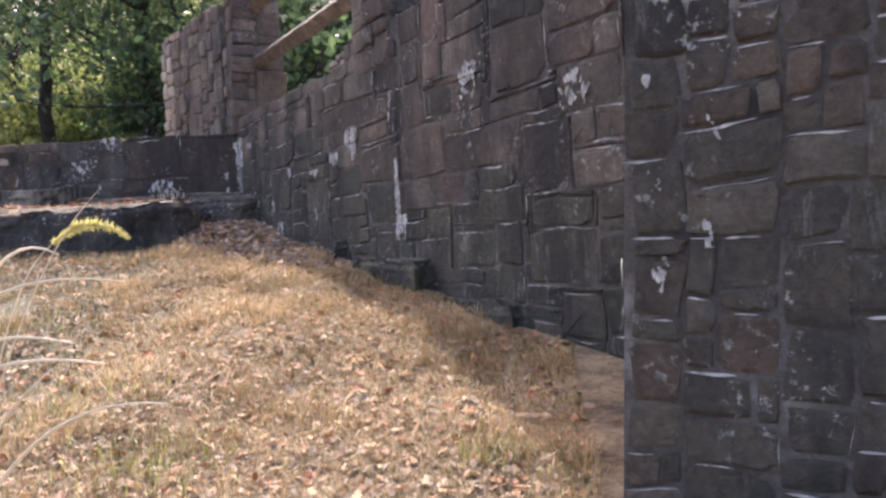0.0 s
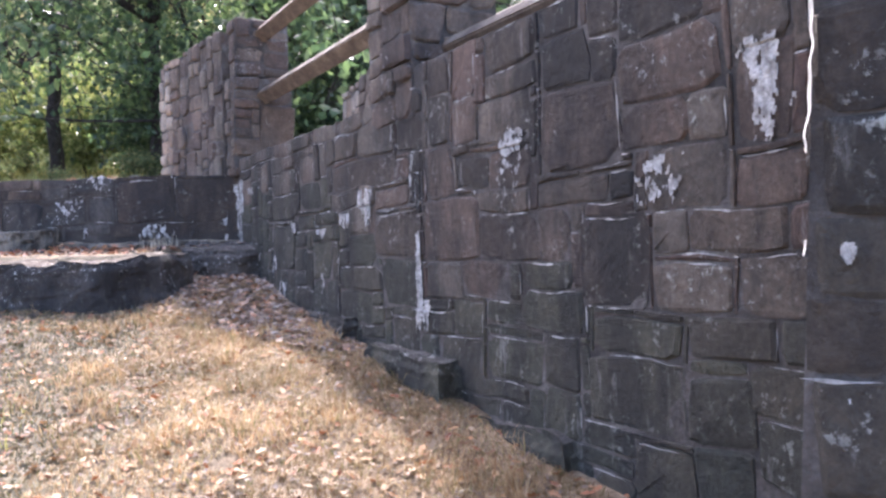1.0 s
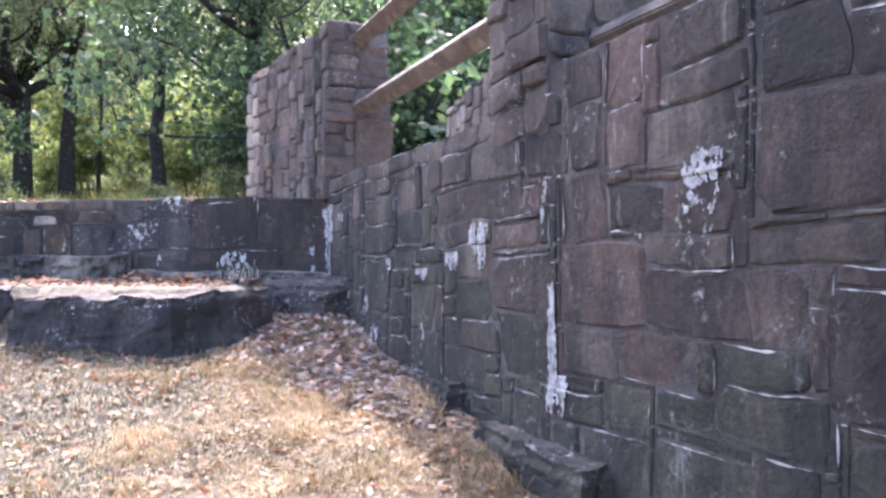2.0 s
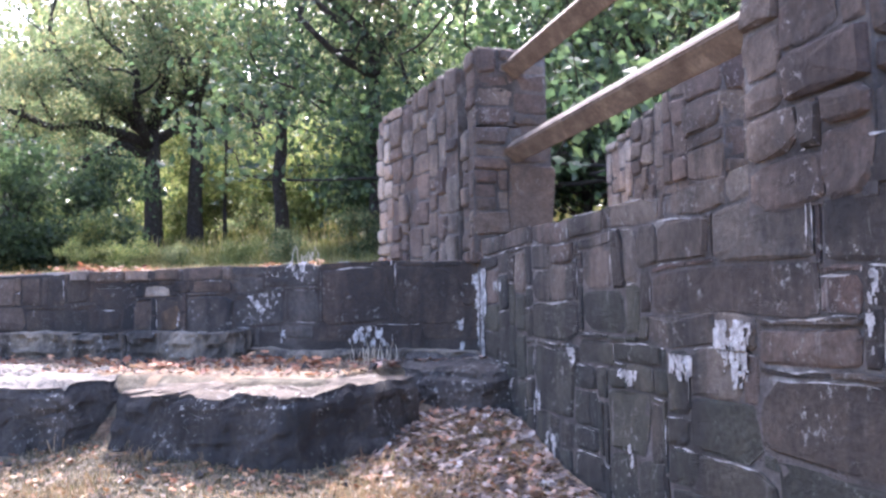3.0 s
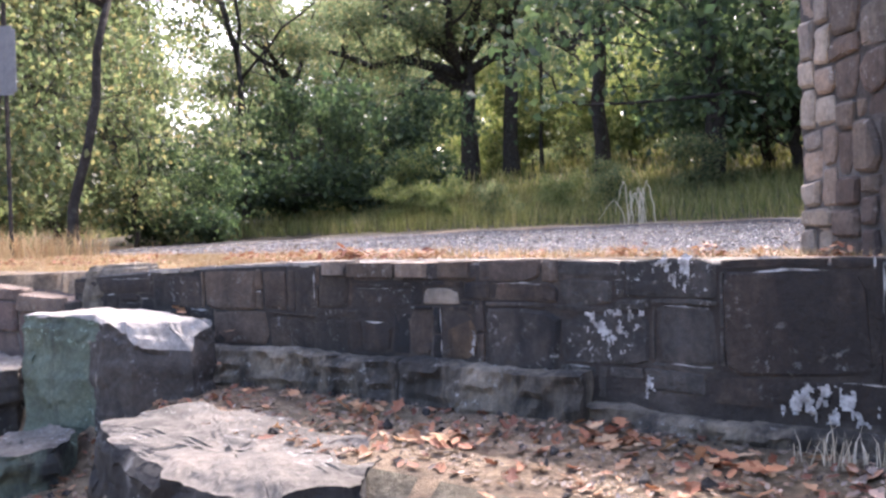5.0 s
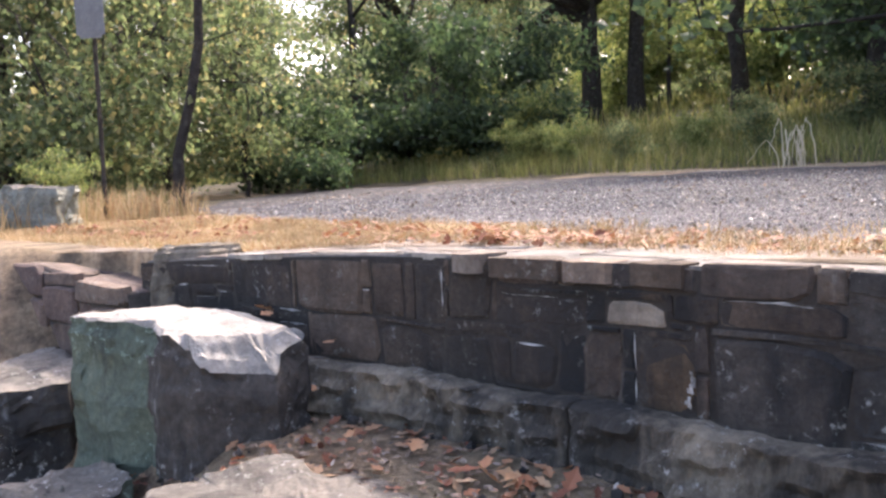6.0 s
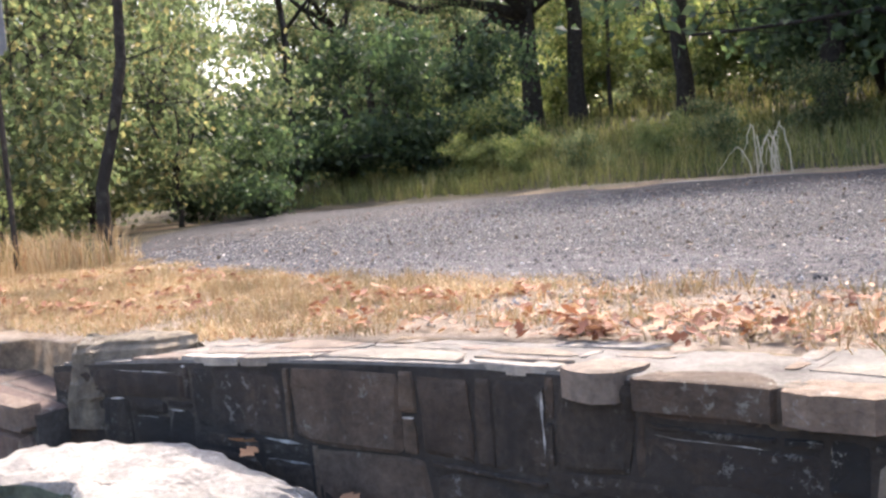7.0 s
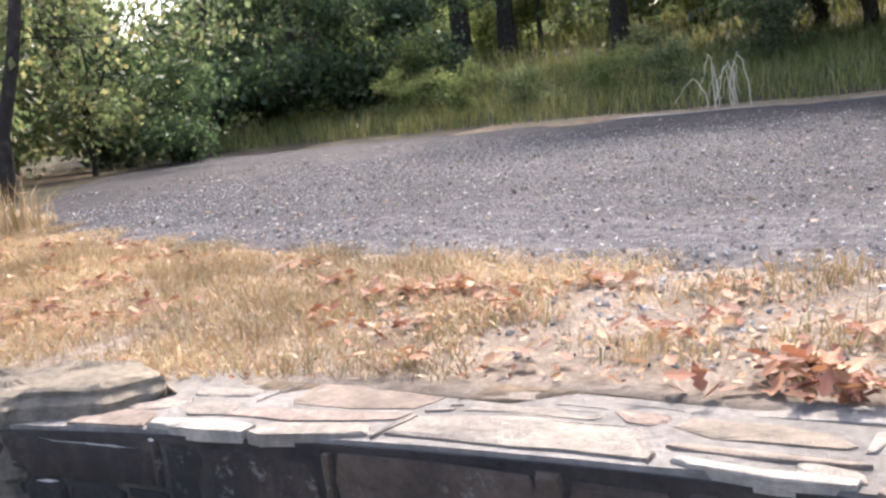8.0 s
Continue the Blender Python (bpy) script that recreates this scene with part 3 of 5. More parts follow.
box_stones("wing_wall", "far wing wall of pale thin stones behind the rails", on_tall(-0.10, -1.68), -ALONG, OUT, 1.45, 0.42, 2.48, 3.9, seed=6, faces="frt", cell=0.05, sizes=[(3, 4), (2, 5), (4, 3), (3, 6), (5, 4), (4, 5)], tops=(3.92, 3.62), quoin=(0.95, PALE_STONE), category="stone wall")
box_stones("stone_pillar", "far square stone pillar behind the rails", on_tall(-0.10, -1.66), ALONG, OUT, 0.5, 0.55, 2.48, 4.0, seed=7, faces="frl")


def rail(name, label, s0, s1, n, z, w=0.13, h=0.105):
    """A squared timber with eased edges, laid along the wall."""
    bm = bmesh.new()
    bmesh.ops.create_cube(bm, size=1)
    for v in bm.verts:
        a, b, c = v.co
        v.co = Vector((a * (s1 - s0), b * w, c * h))
    bmesh.ops.bevel(bm, geom=list(bm.edges), offset=0.01, segments=2, affect="EDGES")
    # set a little on edge, so that its outer face looks up
    bmesh.ops.rotate(bm, verts=bm.verts, cent=(0, 0, 0), matrix=Matrix.Rotation(radians(-43), 3, "X"))
    ob = part(name, bm, TIMBER)
    mid = tall((s0 + s1) / 2, z, n)
    ob.matrix_world = Matrix.Translation(mid) @ Matrix.Rotation(math.atan2(ALONG.y, ALONG.x), 4, "Z")
    return tagged(ob, label, "railing")


rail("timber_rail", "weathered squared timber lower rail between stone pillars", 0.0, 3.25, -0.25, 3.27)
rail("timber_rail", "weathered squared timber upper rail between stone pillars", -0.02, 3.25, -0.25, 3.87)
rail("timber_rail", "weathered squared timber rail beyond the middle pillar", 3.75, 7.2, -0.25, 2.905)
rail("timber_rail", "weathered timber rail on the far side of the platform", 0.28, 4.0, -1.95, 3.78)
rail("timber_rail", "weathered timber lower rail on the far side of the platform", 0.28, 4.0, -1.95, 3.28)

# ---- boulders ----


def rock(name, label, outline, base, top, seed, side=BOULDER_STONE, crust=BOULDER_TOP, batter=0.06, chip=0.085, crust_slope=0.5, front=None, flaking=0.022):
    """A split sandstone block: straight-edged footprint, broken bedded sides cut by flat fractures, and a top in its
    own, mostly paler material. top: height at x, y. front: (x, material) for the side faces past x.
    """
    cx, cy = sum(p[0] for p in outline) / len(outline), sum(p[1] for p in outline) / len(outline)
    seg = []
    for (x0, y0), (x1, y1) in zip(outline, outline[1:] + outline[:1]):
        n = max(3, int(math.hypot(x1 - x0, y1 - y0) / 0.032))
        seg += [(x0 + (x1 - x0) * k / n, y0 + (y1 - y0) * k / n) for k in range(n)]
    m = len(seg)
    rr = random.Random(seed * 17)
    off = Vector((seed * 3.7, seed * 5.1, seed * 2.3))
    away = [Vector((x - cx, y - cy, 0)).normalized() for x, y in seg]
    # outward of the outline itself, not of its middle
    norm = []
    for k in range(m):
        e = Vector((*seg[(k + 2) % m], 0)) - Vector((*seg[k - 2], 0))
        q = Vector((e.y, -e.x, 0)).normalized()
        norm.append(q if q.dot(away[k]) > 0 else -q)
    cuts = []
    for k in range(int(m * 0.75)):
        a = rr.randrange(m)
        x, y = seg[a]
        z = base + (top(x, y) - base) * rr.random() ** 0.7
        w = rr.gauss(0, 0.42)
        n3 = Vector((norm[a].x * math.cos(w) - norm[a].y * math.sin(w), norm[a].x * math.sin(w) + norm[a].y * math.cos(w), rr.gauss(0.08, 0.28))).normalized()
        cuts.append((Vector((x, y, z)) + norm[a] * (batter * 0.4) - n3 * chip * rr.uniform(0.0, 0.75), n3, rr.uniform(0.12, 0.42)))
    rings = 22
    verts, faces = [], []
    for k in range(rings + 1):
        t = k / rings
        for q, (x, y) in enumerate(seg):
            zt = top(x, y) + 0.014 * noise.noise(Vector((x * 7, y * 7, seed)))
            z = base + (zt - base) * t
            p = Vector((x, y, z))
            bed = math.floor((z + 0.03 * noise.noise(p * 1.4 + off)) * 13)
            ledge = noise.noise((x * 1.7 + seed, y * 1.7, bed * 3.3))
            p += norm[q] * (batter * (1 - t) * 0.8 + 0.35 * chip * ledge + 0.3 * chip * noise.noise(p * 4 + off) + 0.16 * chip * noise.noise(p * 15 + off))
            whole = p.copy()
            for c, n3, reach in cuts:
                if (p - c).length < reach:
                    over = (p - c).dot(n3)
                    if over > 0:
                        p -= n3 * over
            lost = p - whole
            if lost.length > chip * 0.8:
                p = whole + lost.normalized() * (chip * 0.8)
            if t > 0.94:
                p -= norm[q] * (0.012 + 0.03 * abs(noise.noise(p * 9 + off)))
            verts.append(tuple(p + noise.noise_vector(p * 24 + off) * 0.006))
    rim = verts[-m:]
    inner = 14
    for k in range(1, inner + 1):
        q = 1 - k / (inner + 0.6)
        for x, y, z in rim:
            xx, yy = cx + (x - cx) * q, cy + (y - cy) * q
            p = Vector((xx, yy, 0.3 * seed))
            flake = flaking * math.floor(4 * noise.noise(p * 1.5 + off) + 1.2 * noise.noise(p * 6 + off)) / 2.0
            verts.append((xx, yy, top(xx, yy) + flake * min(1, k / 2) + (z - top(x, y)) * max(0, 1 - k / 3) + 0.015 * noise.noise(p * 4 + off) + 0.01 * noise.noise(p * 14 + off)))
    rows = rings + inner
    for k in range(rows):
        for a in range(m):
            b = (a + 1) % m
            faces.append((k * m + a, k * m + b, (k + 1) * m + b, (k + 1) * m + a))
    verts.append((cx, cy, top(cx, cy)))
    faces += [(rows * m + a, rows * m + (a + 1) % m, len(verts) - 1) for a in range(m)]
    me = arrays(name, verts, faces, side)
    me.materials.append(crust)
    if front:
        me.materials.append(front[1])
    # faces of the top that look up take the second, mostly paler material
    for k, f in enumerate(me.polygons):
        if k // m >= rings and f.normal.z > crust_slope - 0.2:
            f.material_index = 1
        elif front and f.center.x > front[0] + 0.12 * noise.noise(f.center * 3):
            f.material_index = 2
    ob = part(name, me, None)
    return tagged(ob, label, "boulder", "boulders before the low wall")


def slant_top(x, y):
    """A flat cap, a groove, then a split face that slants down to the front corner."""
    cap = 2.255 + 0.03 * (y - 9.4) - 0.07 * max(0.0, x + 7.3)
    face = 2.17 - 0.85 * (x + 6.79) + 0.45 * (y - 9.14)
    return min(cap, face) - 0.04 * max(0.0, 1 - abs(cap - face) / 0.03)


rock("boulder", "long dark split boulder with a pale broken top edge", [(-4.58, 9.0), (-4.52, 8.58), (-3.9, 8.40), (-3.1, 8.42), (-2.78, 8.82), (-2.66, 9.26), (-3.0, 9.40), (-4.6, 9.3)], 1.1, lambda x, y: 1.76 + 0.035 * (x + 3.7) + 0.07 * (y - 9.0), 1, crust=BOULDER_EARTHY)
rock("boulder", "broad boulder with a pale flat top at the terrace edge", [(-6.40, 8.72), (-5.9, 8.57), (-5.4, 8.46), (-4.78, 8.52), (-4.58, 8.88), (-4.85, 9.28), (-5.7, 9.50), (-6.32, 9.28)], 1.1, lambda x, y: 1.80 - 0.02 * (x + 5.6) + 0.06 * (y - 9.0), 2)
rock("boulder", "upright lichened boulder with a white slanting top", [(-7.74, 9.04), (-7.36, 9.06), (-7.18, 9.16), (-6.98, 9.12), (-6.70, 9.16), (-6.5, 9.45), (-6.58, 9.68), (-7.3, 9.72), (-7.72, 9.5)], 1.4, slant_top, 3, side=BOULDER_GREEN, crust=BOULDER_WHITE, batter=0.0, chip=0.055, front=(-7.10, BOULDER_STONE), flaking=0.008, crust_slope=0.0)
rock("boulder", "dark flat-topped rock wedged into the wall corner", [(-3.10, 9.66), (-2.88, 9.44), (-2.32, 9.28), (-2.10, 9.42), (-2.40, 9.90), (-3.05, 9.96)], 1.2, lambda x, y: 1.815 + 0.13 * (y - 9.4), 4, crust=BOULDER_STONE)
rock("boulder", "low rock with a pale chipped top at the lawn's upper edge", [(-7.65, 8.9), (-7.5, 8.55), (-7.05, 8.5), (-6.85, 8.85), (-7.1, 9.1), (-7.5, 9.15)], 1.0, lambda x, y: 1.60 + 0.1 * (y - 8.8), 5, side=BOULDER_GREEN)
rock("boulder", "flat pale-topped rock beside the lichened boulder", [(-8.9, 9.2), (-8.6, 8.75), (-8.0, 8.7), (-7.85, 9.1), (-8.2, 9.4), (-8.7, 9.45)], 1.2, lambda x, y: 1.90 + 0.08 * (y - 9.0), 6)
rock("boulder", "dark flat rock at the broken end of the low wall", [(-8.25, 9.75), (-7.98, 9.60), (-7.62, 9.76), (-7.56, 9.98), (-7.9, 10.12), (-8.22, 9.98)], 2.2, lambda x, y: 2.52 + 0.03 * (x + 7.9), 9, side=FOOTING_STONE, crust=FOOTING_STONE, chip=0.05)
rock("boulder", "grey-green boulder standing on the upper verge", [(-13.75, 10.75), (-13.35, 10.35), (-12.78, 10.42), (-12.56, 10.80), (-12.8, 11.15), (-13.5, 11.2)], 2.2, lambda x, y: 2.92 - 0.1 * abs(x + 13.0), 8, side=VERGE_BOULDER, crust=BOULDER_TOP)



def footing(label, s0, s1, n, z, seed):
    pts = [tall(s0, 0, -0.05), tall(s0, 0, n * 0.8), tall((s0 + s1) / 2, 0, n), tall(s1, 0, n * 0.9), tall(s1, 0, -0.05)]
    ob = rock("footing_block", label, [(p.x, p.y) for p in pts], z - 0.6, lambda x, y: z, seed, side=DAMP_STONE, crust=LICHEN_STONE, batter=0.03, chip=0.05)
    ob["category"], ob["group"] = "stone block", "footing blocks of the tall wall"


footing("grey footing block standing out under the tall wall", 3.25, 4.32, 0.20, 1.19, 31)
footing("low grey footing block under the tall wall", 4.5, 5.3, 0.12, 0.93, 32)
footing("grey footing block near the corner of the tall wall", 1.9, 2.9, 0.14, 1.30, 33)

# the broken end of the wall, left of the boulders
box_stones("broken_wall", "tumbled wall end with red and tan split stones", (-8.02, 9.50), Vector((-0.99, -0.08, 0)).normalized(), Vector((0.08, -0.99, 0)).normalized(), 1.6, 0.5, 1.5, 2.36, cell=0.07, sizes=[(12, 3), (9, 3), (10, 2), (8, 4), (6, 3)], seed=41, faces="ft", tops=(2.30, 2.42), material=RED_STONE, category="stone wall", proud=(0.0, 0.05))

# ---- trees ----


def leaf_quads(rng, centres, size, droop=0.3):
    """Small folded leaves round the given places: verts and faces."""
    n = len(centres)
    ax = rng.normal(size=(n, 3))
    ax /= np.linalg.norm(ax, axis=1)[:, None]
    ax[:, 2] -= droop
    bx = np.cross(ax, rng.normal(size=(n, 3)))
    bx /= np.linalg.norm(bx, axis=1)[:, None] + 1e-9
    ln = size * rng.uniform(0.6, 1.3, n)[:, None]
    wd = ln * rng.uniform(0.30, 0.5, n)[:, None]
    up = np.cross(ax, bx) * ln * 0.12
    v = np.stack([centres - ax * ln * 0.5, centres + bx * wd + up, centres + ax * ln * 0.5, centres - bx * wd + up], 1).reshape(-1, 3)
    f = np.arange(4 * n).reshape(-1, 4)
    return v, f


def grow(rng, start, ahead, length, radius, level, bars, tips, bend=0.22, forks=3):
    """A limb that bends, tapers and forks; fills bars (tubes) and tips (places for leaves)."""
    pts, rad = [start.copy()], [radius]
    p, d = start.copy(), ahead.normalized()
    steps = 5 if level < 2 else 4
    for k in range(steps):
        d = (d + Vector(rng.normal(size=3)) * bend * (0.55 if level == 0 else 1.0) + Vector((0, 0, 0.05 if level else 0.02))).normalized()
        d.z = max(d.z, -0.08)
        p = p + d * (length / steps)
        pts.append(p.copy())
        rad.append(radius * (1 - 0.55 * (k + 1) / steps))
    bars.append((pts, rad))
    if level >= 3:
        tips += [pts[-1], pts[-2], pts[len(pts) // 2]]
        return
    if level == 2:
        tips.append(pts[-1])
    for k in range(forks + (1 if level == 0 else 0)):
        at = pts[-1] if k == 0 else pts[int(rng.integers(2 if level else 3, len(pts)))]
        r = rad[-1] * (0.95 if k == 0 else 0.7)
        side = Vector(rng.normal(size=3))
        side.z = abs(side.z) * 0.4 - 0.05
        turn = (d * (0.8 if k == 0 else 0.35) + side.normalized() * rng.uniform(0.6, 1.0)).normalized()
        grow(rng, at, turn, length * rng.uniform(0.55, 0.8), r, level + 1, bars, tips, bend * 1.1, forks)


def make_tree(seed, label, height=14.0, radius=0.28, clear=0.4, leaves=15000, size=0.16, clump=0.75, leaf_mat=LEAF, category="tree", forks=3, lean=(0, 0), low_twigs=0, group="woodland trees", limbs=()):
    """A tree as an Empty with a trunk (with limbs) and a crown of single leaves in loose clumps."""
    rng = np.random.default_rng(seed)
    bars, tips = [], []
    top = Vector((lean[0], lean[1], height * clear))
    pts = [Vector((0, 0, -0.3)), Vector((0.02, 0, 0.15))]
    rad = [radius * 1.6, radius * 1.2]
    for k in range(1, 6):
        q = top * (k / 5)
        pts.append(Vector((q.x + rng.normal() * 0.06, q.y + rng.normal() * 0.06, max(0.4, q.z))))
        rad.append(radius * (1.05 - 0.07 * k))
    bars.append((pts, rad))
    for k in range(forks + 1):
        w = 2 * math.pi * (k + rng.uniform(-0.3, 0.3)) / (forks + 1)
        d = Vector((math.cos(w), math.sin(w), rng.uniform(0.4, 1.3)))
        if k == 0:
            d = Vector((0.15 * rng.normal(), 0.15 * rng.normal(), 1))
        at = pts[-1] if k < 2 else pts[-2].lerp(pts[-1], rng.uniform(0.2, 1))
        grow(rng, at, d, height * (1 - clear) * rng.uniform(0.42, 0.6), radius * rng.uniform(0.45, 0.68), 1, bars, tips, forks=forks)
    for way in limbs:
        p = [Vector(c) for c in way]
        steps = [p[0]]
        for a, b in zip(p, p[1:]):
            steps += [a.lerp(b, 0.5) + Vector(rng.normal(size=3)) * 0.12, b]
        bars.append((steps, [radius * (0.62 - 0.42 * k / len(steps)) for k in range(len(steps))]))
        for q in steps[2:]:
            grow(rng, q, Vector((rng.normal(), rng.normal(), 0.5)), 2.2, radius * 0.2, 2, bars, tips)
    for k in range(low_twigs):
        at = pts[2].lerp(pts[-1], rng.uniform(0, 1))
        grow(rng, at, Vector((rng.normal(), rng.normal(), 0.3)), height * 0.16, radius * 0.16, 2, bars, tips)
    V, F = [], []
    for p, r in bars:
        v, f = tube(p, r, 8 if r[0] > 0.12 else 5 if r[0] > 0.04 else 3)
        o = len(V)
        V += v
        F += [tuple(o + i for i in q) for q in f]
    root = new("tree" if category == "tree" else "bush")
    tagged(root, label, category, group)
    part("trunk", arrays("trunk", V, F, BARK, True), None, root)
    t = np.array([tuple(x) for x in tips])
    pick = rng.integers(0, len(t), leaves)
    weight = rng.random(len(t))
    pick = np.where(weight[pick] < 0.25, rng.integers(0, len(t), leaves), pick)
    c = t[pick] + rng.normal(size=(leaves, 3)) * np.array([clump, clump, clump * 0.6]) * rng.uniform(0.25, 1, (leaves, 1))
    c[:, 2] = np.maximum(c[:, 2], 0.15)
    v, f = leaf_quads(rng, c, size)
    part("crown", arrays("crown", v, f, leaf_mat), None, root)
    return root


def stand(x, y, turn=0.0, scale=1.0, sink=0.05):
    return Matrix.Translation((x, y, ground_z(x, y) - sink)) @ Matrix.Rotation(turn, 4, "Z") @ Matrix.Scale(scale, 4)


def planted(proto, x, y, turn=0.0, scale=1.0):
    proto.matrix_world = stand(x, y, turn, scale)
    return proto


def put_copy(proto, x, y, turn=0.0, scale=1.0):
    ob = copy_thing(proto, Matrix())
    ob.matrix_basis = stand(x, y, turn, scale)
    return ob


oak = planted(make_tree(11, "old spreading oak with crooked limbs and green leaves", 17, 0.46, 0.34, 42000, 0.145, 1.05, forks=4, low_twigs=0,
                        limbs=(((0, 0, 4.7), (-1.2, -0.9, 5.2), (-2.3, -1.7, 4.4), (-2.7, -2.0, 3.0)), ((0, 0, 5.0), (-1.8, -1.4, 5.8), (-3.6, -2.7, 5.7), (-5.6, -4.2, 6.6)), ((0, 0, 5.2), (1.0, 0.8, 6.0), (2.4, 1.8, 6.2), (3.6, 2.7, 7.6)), ((0, 0, 5.4), (-1.4, -1.0, 7.2), (-3.4, -2.5, 8.2)))), -28, 40, 0.0)
second = planted(make_tree(12, "tall oak with dark trunk beside the spreading oak", 18, 0.40, 0.42, 9500, 0.2, 1.0), -26.4, 41.2, 1.0)
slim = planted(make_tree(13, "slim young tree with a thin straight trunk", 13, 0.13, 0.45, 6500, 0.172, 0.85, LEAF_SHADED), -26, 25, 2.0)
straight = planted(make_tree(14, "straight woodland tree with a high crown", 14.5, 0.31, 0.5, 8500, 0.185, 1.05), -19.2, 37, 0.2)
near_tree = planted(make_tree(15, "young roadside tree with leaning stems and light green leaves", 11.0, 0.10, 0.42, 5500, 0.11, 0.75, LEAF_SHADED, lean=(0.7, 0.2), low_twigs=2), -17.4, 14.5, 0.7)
yellow = planted(make_tree(16, "slender tree with yellowing leaves", 14.5, 0.1, 0.6, 5200, 0.16, 0.7, LEAF_YELLOW), -25.6, 42.6, 0.0)
shade = planted(make_tree(17, "dense dark evergreen tree", 15, 0.2, 0.12, 10000, 0.255, 1.0, LEAF_DARK, forks=4, low_twigs=14), -12.5, 36, 0.0)

rng = random.Random(5)
WOODS = []
PROTO_HEIGHT = {second: 18, straight: 14.5, slim: 13, shade: 15}
for k in range(1500):
    x, y = rng.uniform(-64, 30), rng.uniform(15, 68)
    edge = far_edge(x) if x > -22 else 22 - 0.28 * (-22 - x)
    if y < edge + 6.0 or x > 12 and y < 24:
        continue
    if any((x - a) ** 2 + (y - b) ** 2 < 15 for a, b in WOODS) or min((x - a) ** 2 + (y - b) ** 2 for a, b in ((-28, 40), (-26.4, 41.2), (-26, 25), (-19.2, 37), (-25.6, 42.6), (-12.5, 36))) < 6:
        continue
    if 120 < math.degrees(math.atan2(y - 7, x + 3)) < 134 and math.hypot(x + 3, y - 7) < 44:
        continue
    proto = rng.choice([second, straight, straight, slim, shade if x > -16 else second])
    size = rng.uniform(0.8, 1.15)
    # the trees thin out and stay low towards the valley, and sunward of the verge
    far, way = math.hypot(x + 2, y - 6), math.degrees(math.atan2(y - 6, x + 2))
    if 134 < way < 143:
        size = min(size, 0.29 * far / PROTO_HEIGHT[proto])
    elif 131 < way < 154:
        size = min(size, 0.36 * far / PROTO_HEIGHT[proto])
    if -40 < x < -13 and 42 < y < 61:
        continue
    d = (y - 10.5) / SUN_AZ.y
    if -11 < x - SUN_AZ.x * d < -1:
        size = min(size, (d - 4.5) * math.tan(SUN_EL) / PROTO_HEIGHT[proto])
    # a gap that lets the sun down on the bank
    d = (y - 25.6) / SUN_AZ.y
    if -19 < x - SUN_AZ.x * d < -15:
        size = min(size, (d - 0.3) * math.tan(SUN_EL) / PROTO_HEIGHT[proto])
    if size < 0.5:
        continue
    WOODS.append((x, y))
    put_copy(proto, x, y, rng.uniform(0, 6.28), size)
    if len(WOODS) >= 52:
        break

# undergrowth along the edge of the wood
bush = planted(make_tree(21, "leafy green roadside bush", 2.6, 0.03, 0.2, 3600, 0.12, 0.42, LEAF, "bush", low_twigs=8, group="roadside bushes"), -20.2, 14.6, 0, 0.58)
dark_bush = planted(make_tree(22, "dense dark green thicket", 5.0, 0.06, 0.15, 7500, 0.18, 0.62, LEAF_DARK, "bush", low_twigs=12, group="roadside bushes"), -22.4, 26.6)
light_bush = planted(make_tree(23, "bright yellow-green sapling at the wood's edge", 3.4, 0.03, 0.25, 4200, 0.13, 0.42, LEAF_YELLOW, "bush", low_twigs=6, group="roadside bushes"), -20.3, 26.9, 0.0, 0.62)
for x, y, proto, sc in ((-25.0, 26.4, dark_bush, 1.0), (-21.6, 29.2, dark_bush, 0.9), (-27.5, 24.5, dark_bush, 0.8), (-15.1, 11.75, light_bush, 0.27), (-21.5, 20.5, dark_bush, 0.5), (-24.5, 21.0, dark_bush, 0.65),
                        (-21.6, 15.6, bush, 0.62), (-27, 19, bush, 1.3), (-15.0, 29.5, bush, 0.5), (-21.6, 27.9, light_bush, 0.5), (-17.6, 25.2, light_bush, 0.38), (-16.2, 25.6, bush, 0.42), (-19.2, 25.0, light_bush, 0.36), (-14.2, 25.8, light_bush, 0.35), (-12.9, 26.2, bush, 0.45), (-12, 29, bush, 0.7), 
                        (-1, 30, dark_bush, 0.7), (3, 29, bush, 1.1), (-31, 20, bush, 1.6)):
    put_copy(proto, x, y, x * 1.7, sc)
for x, y, sc in ((-10.6, 33, 1.0), (-5.4, 32.5, 0.95), (-2.4, 35, 1.05), (5.2, 27.5, 0.9), (8.4, 26, 0.95), (0.6, 34, 1.1), (12, 27, 1.0)):
    put_copy(shade, x, y, x * 2.3, sc)
# saplings under the trees, deeper in the wood
for x, y, sc in ((-27, 44, 1.6), (-24, 46, 1.8), (-21, 43, 1.5), (-18, 45, 1.7), (-30, 45.5, 1.6), (-15, 46, 1.7)):
    put_copy(light_bush, x, y, x * 1.3, sc)
ub = random.Random(8)
for k in range(16):
    put_copy(ub.choice([bush, light_bush]), ub.uniform(-48, 8), ub.uniform(42, 60), ub.uniform(0, 6.28), ub.uniform(1.0, 1.7))
for x, y, sc in ((-28.4, 50.8, 1.0), (-30, 15.6, 0.75), (-34, 13.5, 0.8), (-31.5, 17.4, 0.8), (-35.5, 21.5, 0.85)):
    put_copy(second, x, y, x * 2, sc)
for x, y, sc in ((-26, 13.8, 0.9), (-25.5, 18.4, 0.9), (-30, 21, 1.0)):
    put_copy(slim, x, y, x, sc)
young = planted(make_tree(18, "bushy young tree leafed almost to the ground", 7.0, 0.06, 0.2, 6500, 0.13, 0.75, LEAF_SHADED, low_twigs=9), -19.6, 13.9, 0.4)
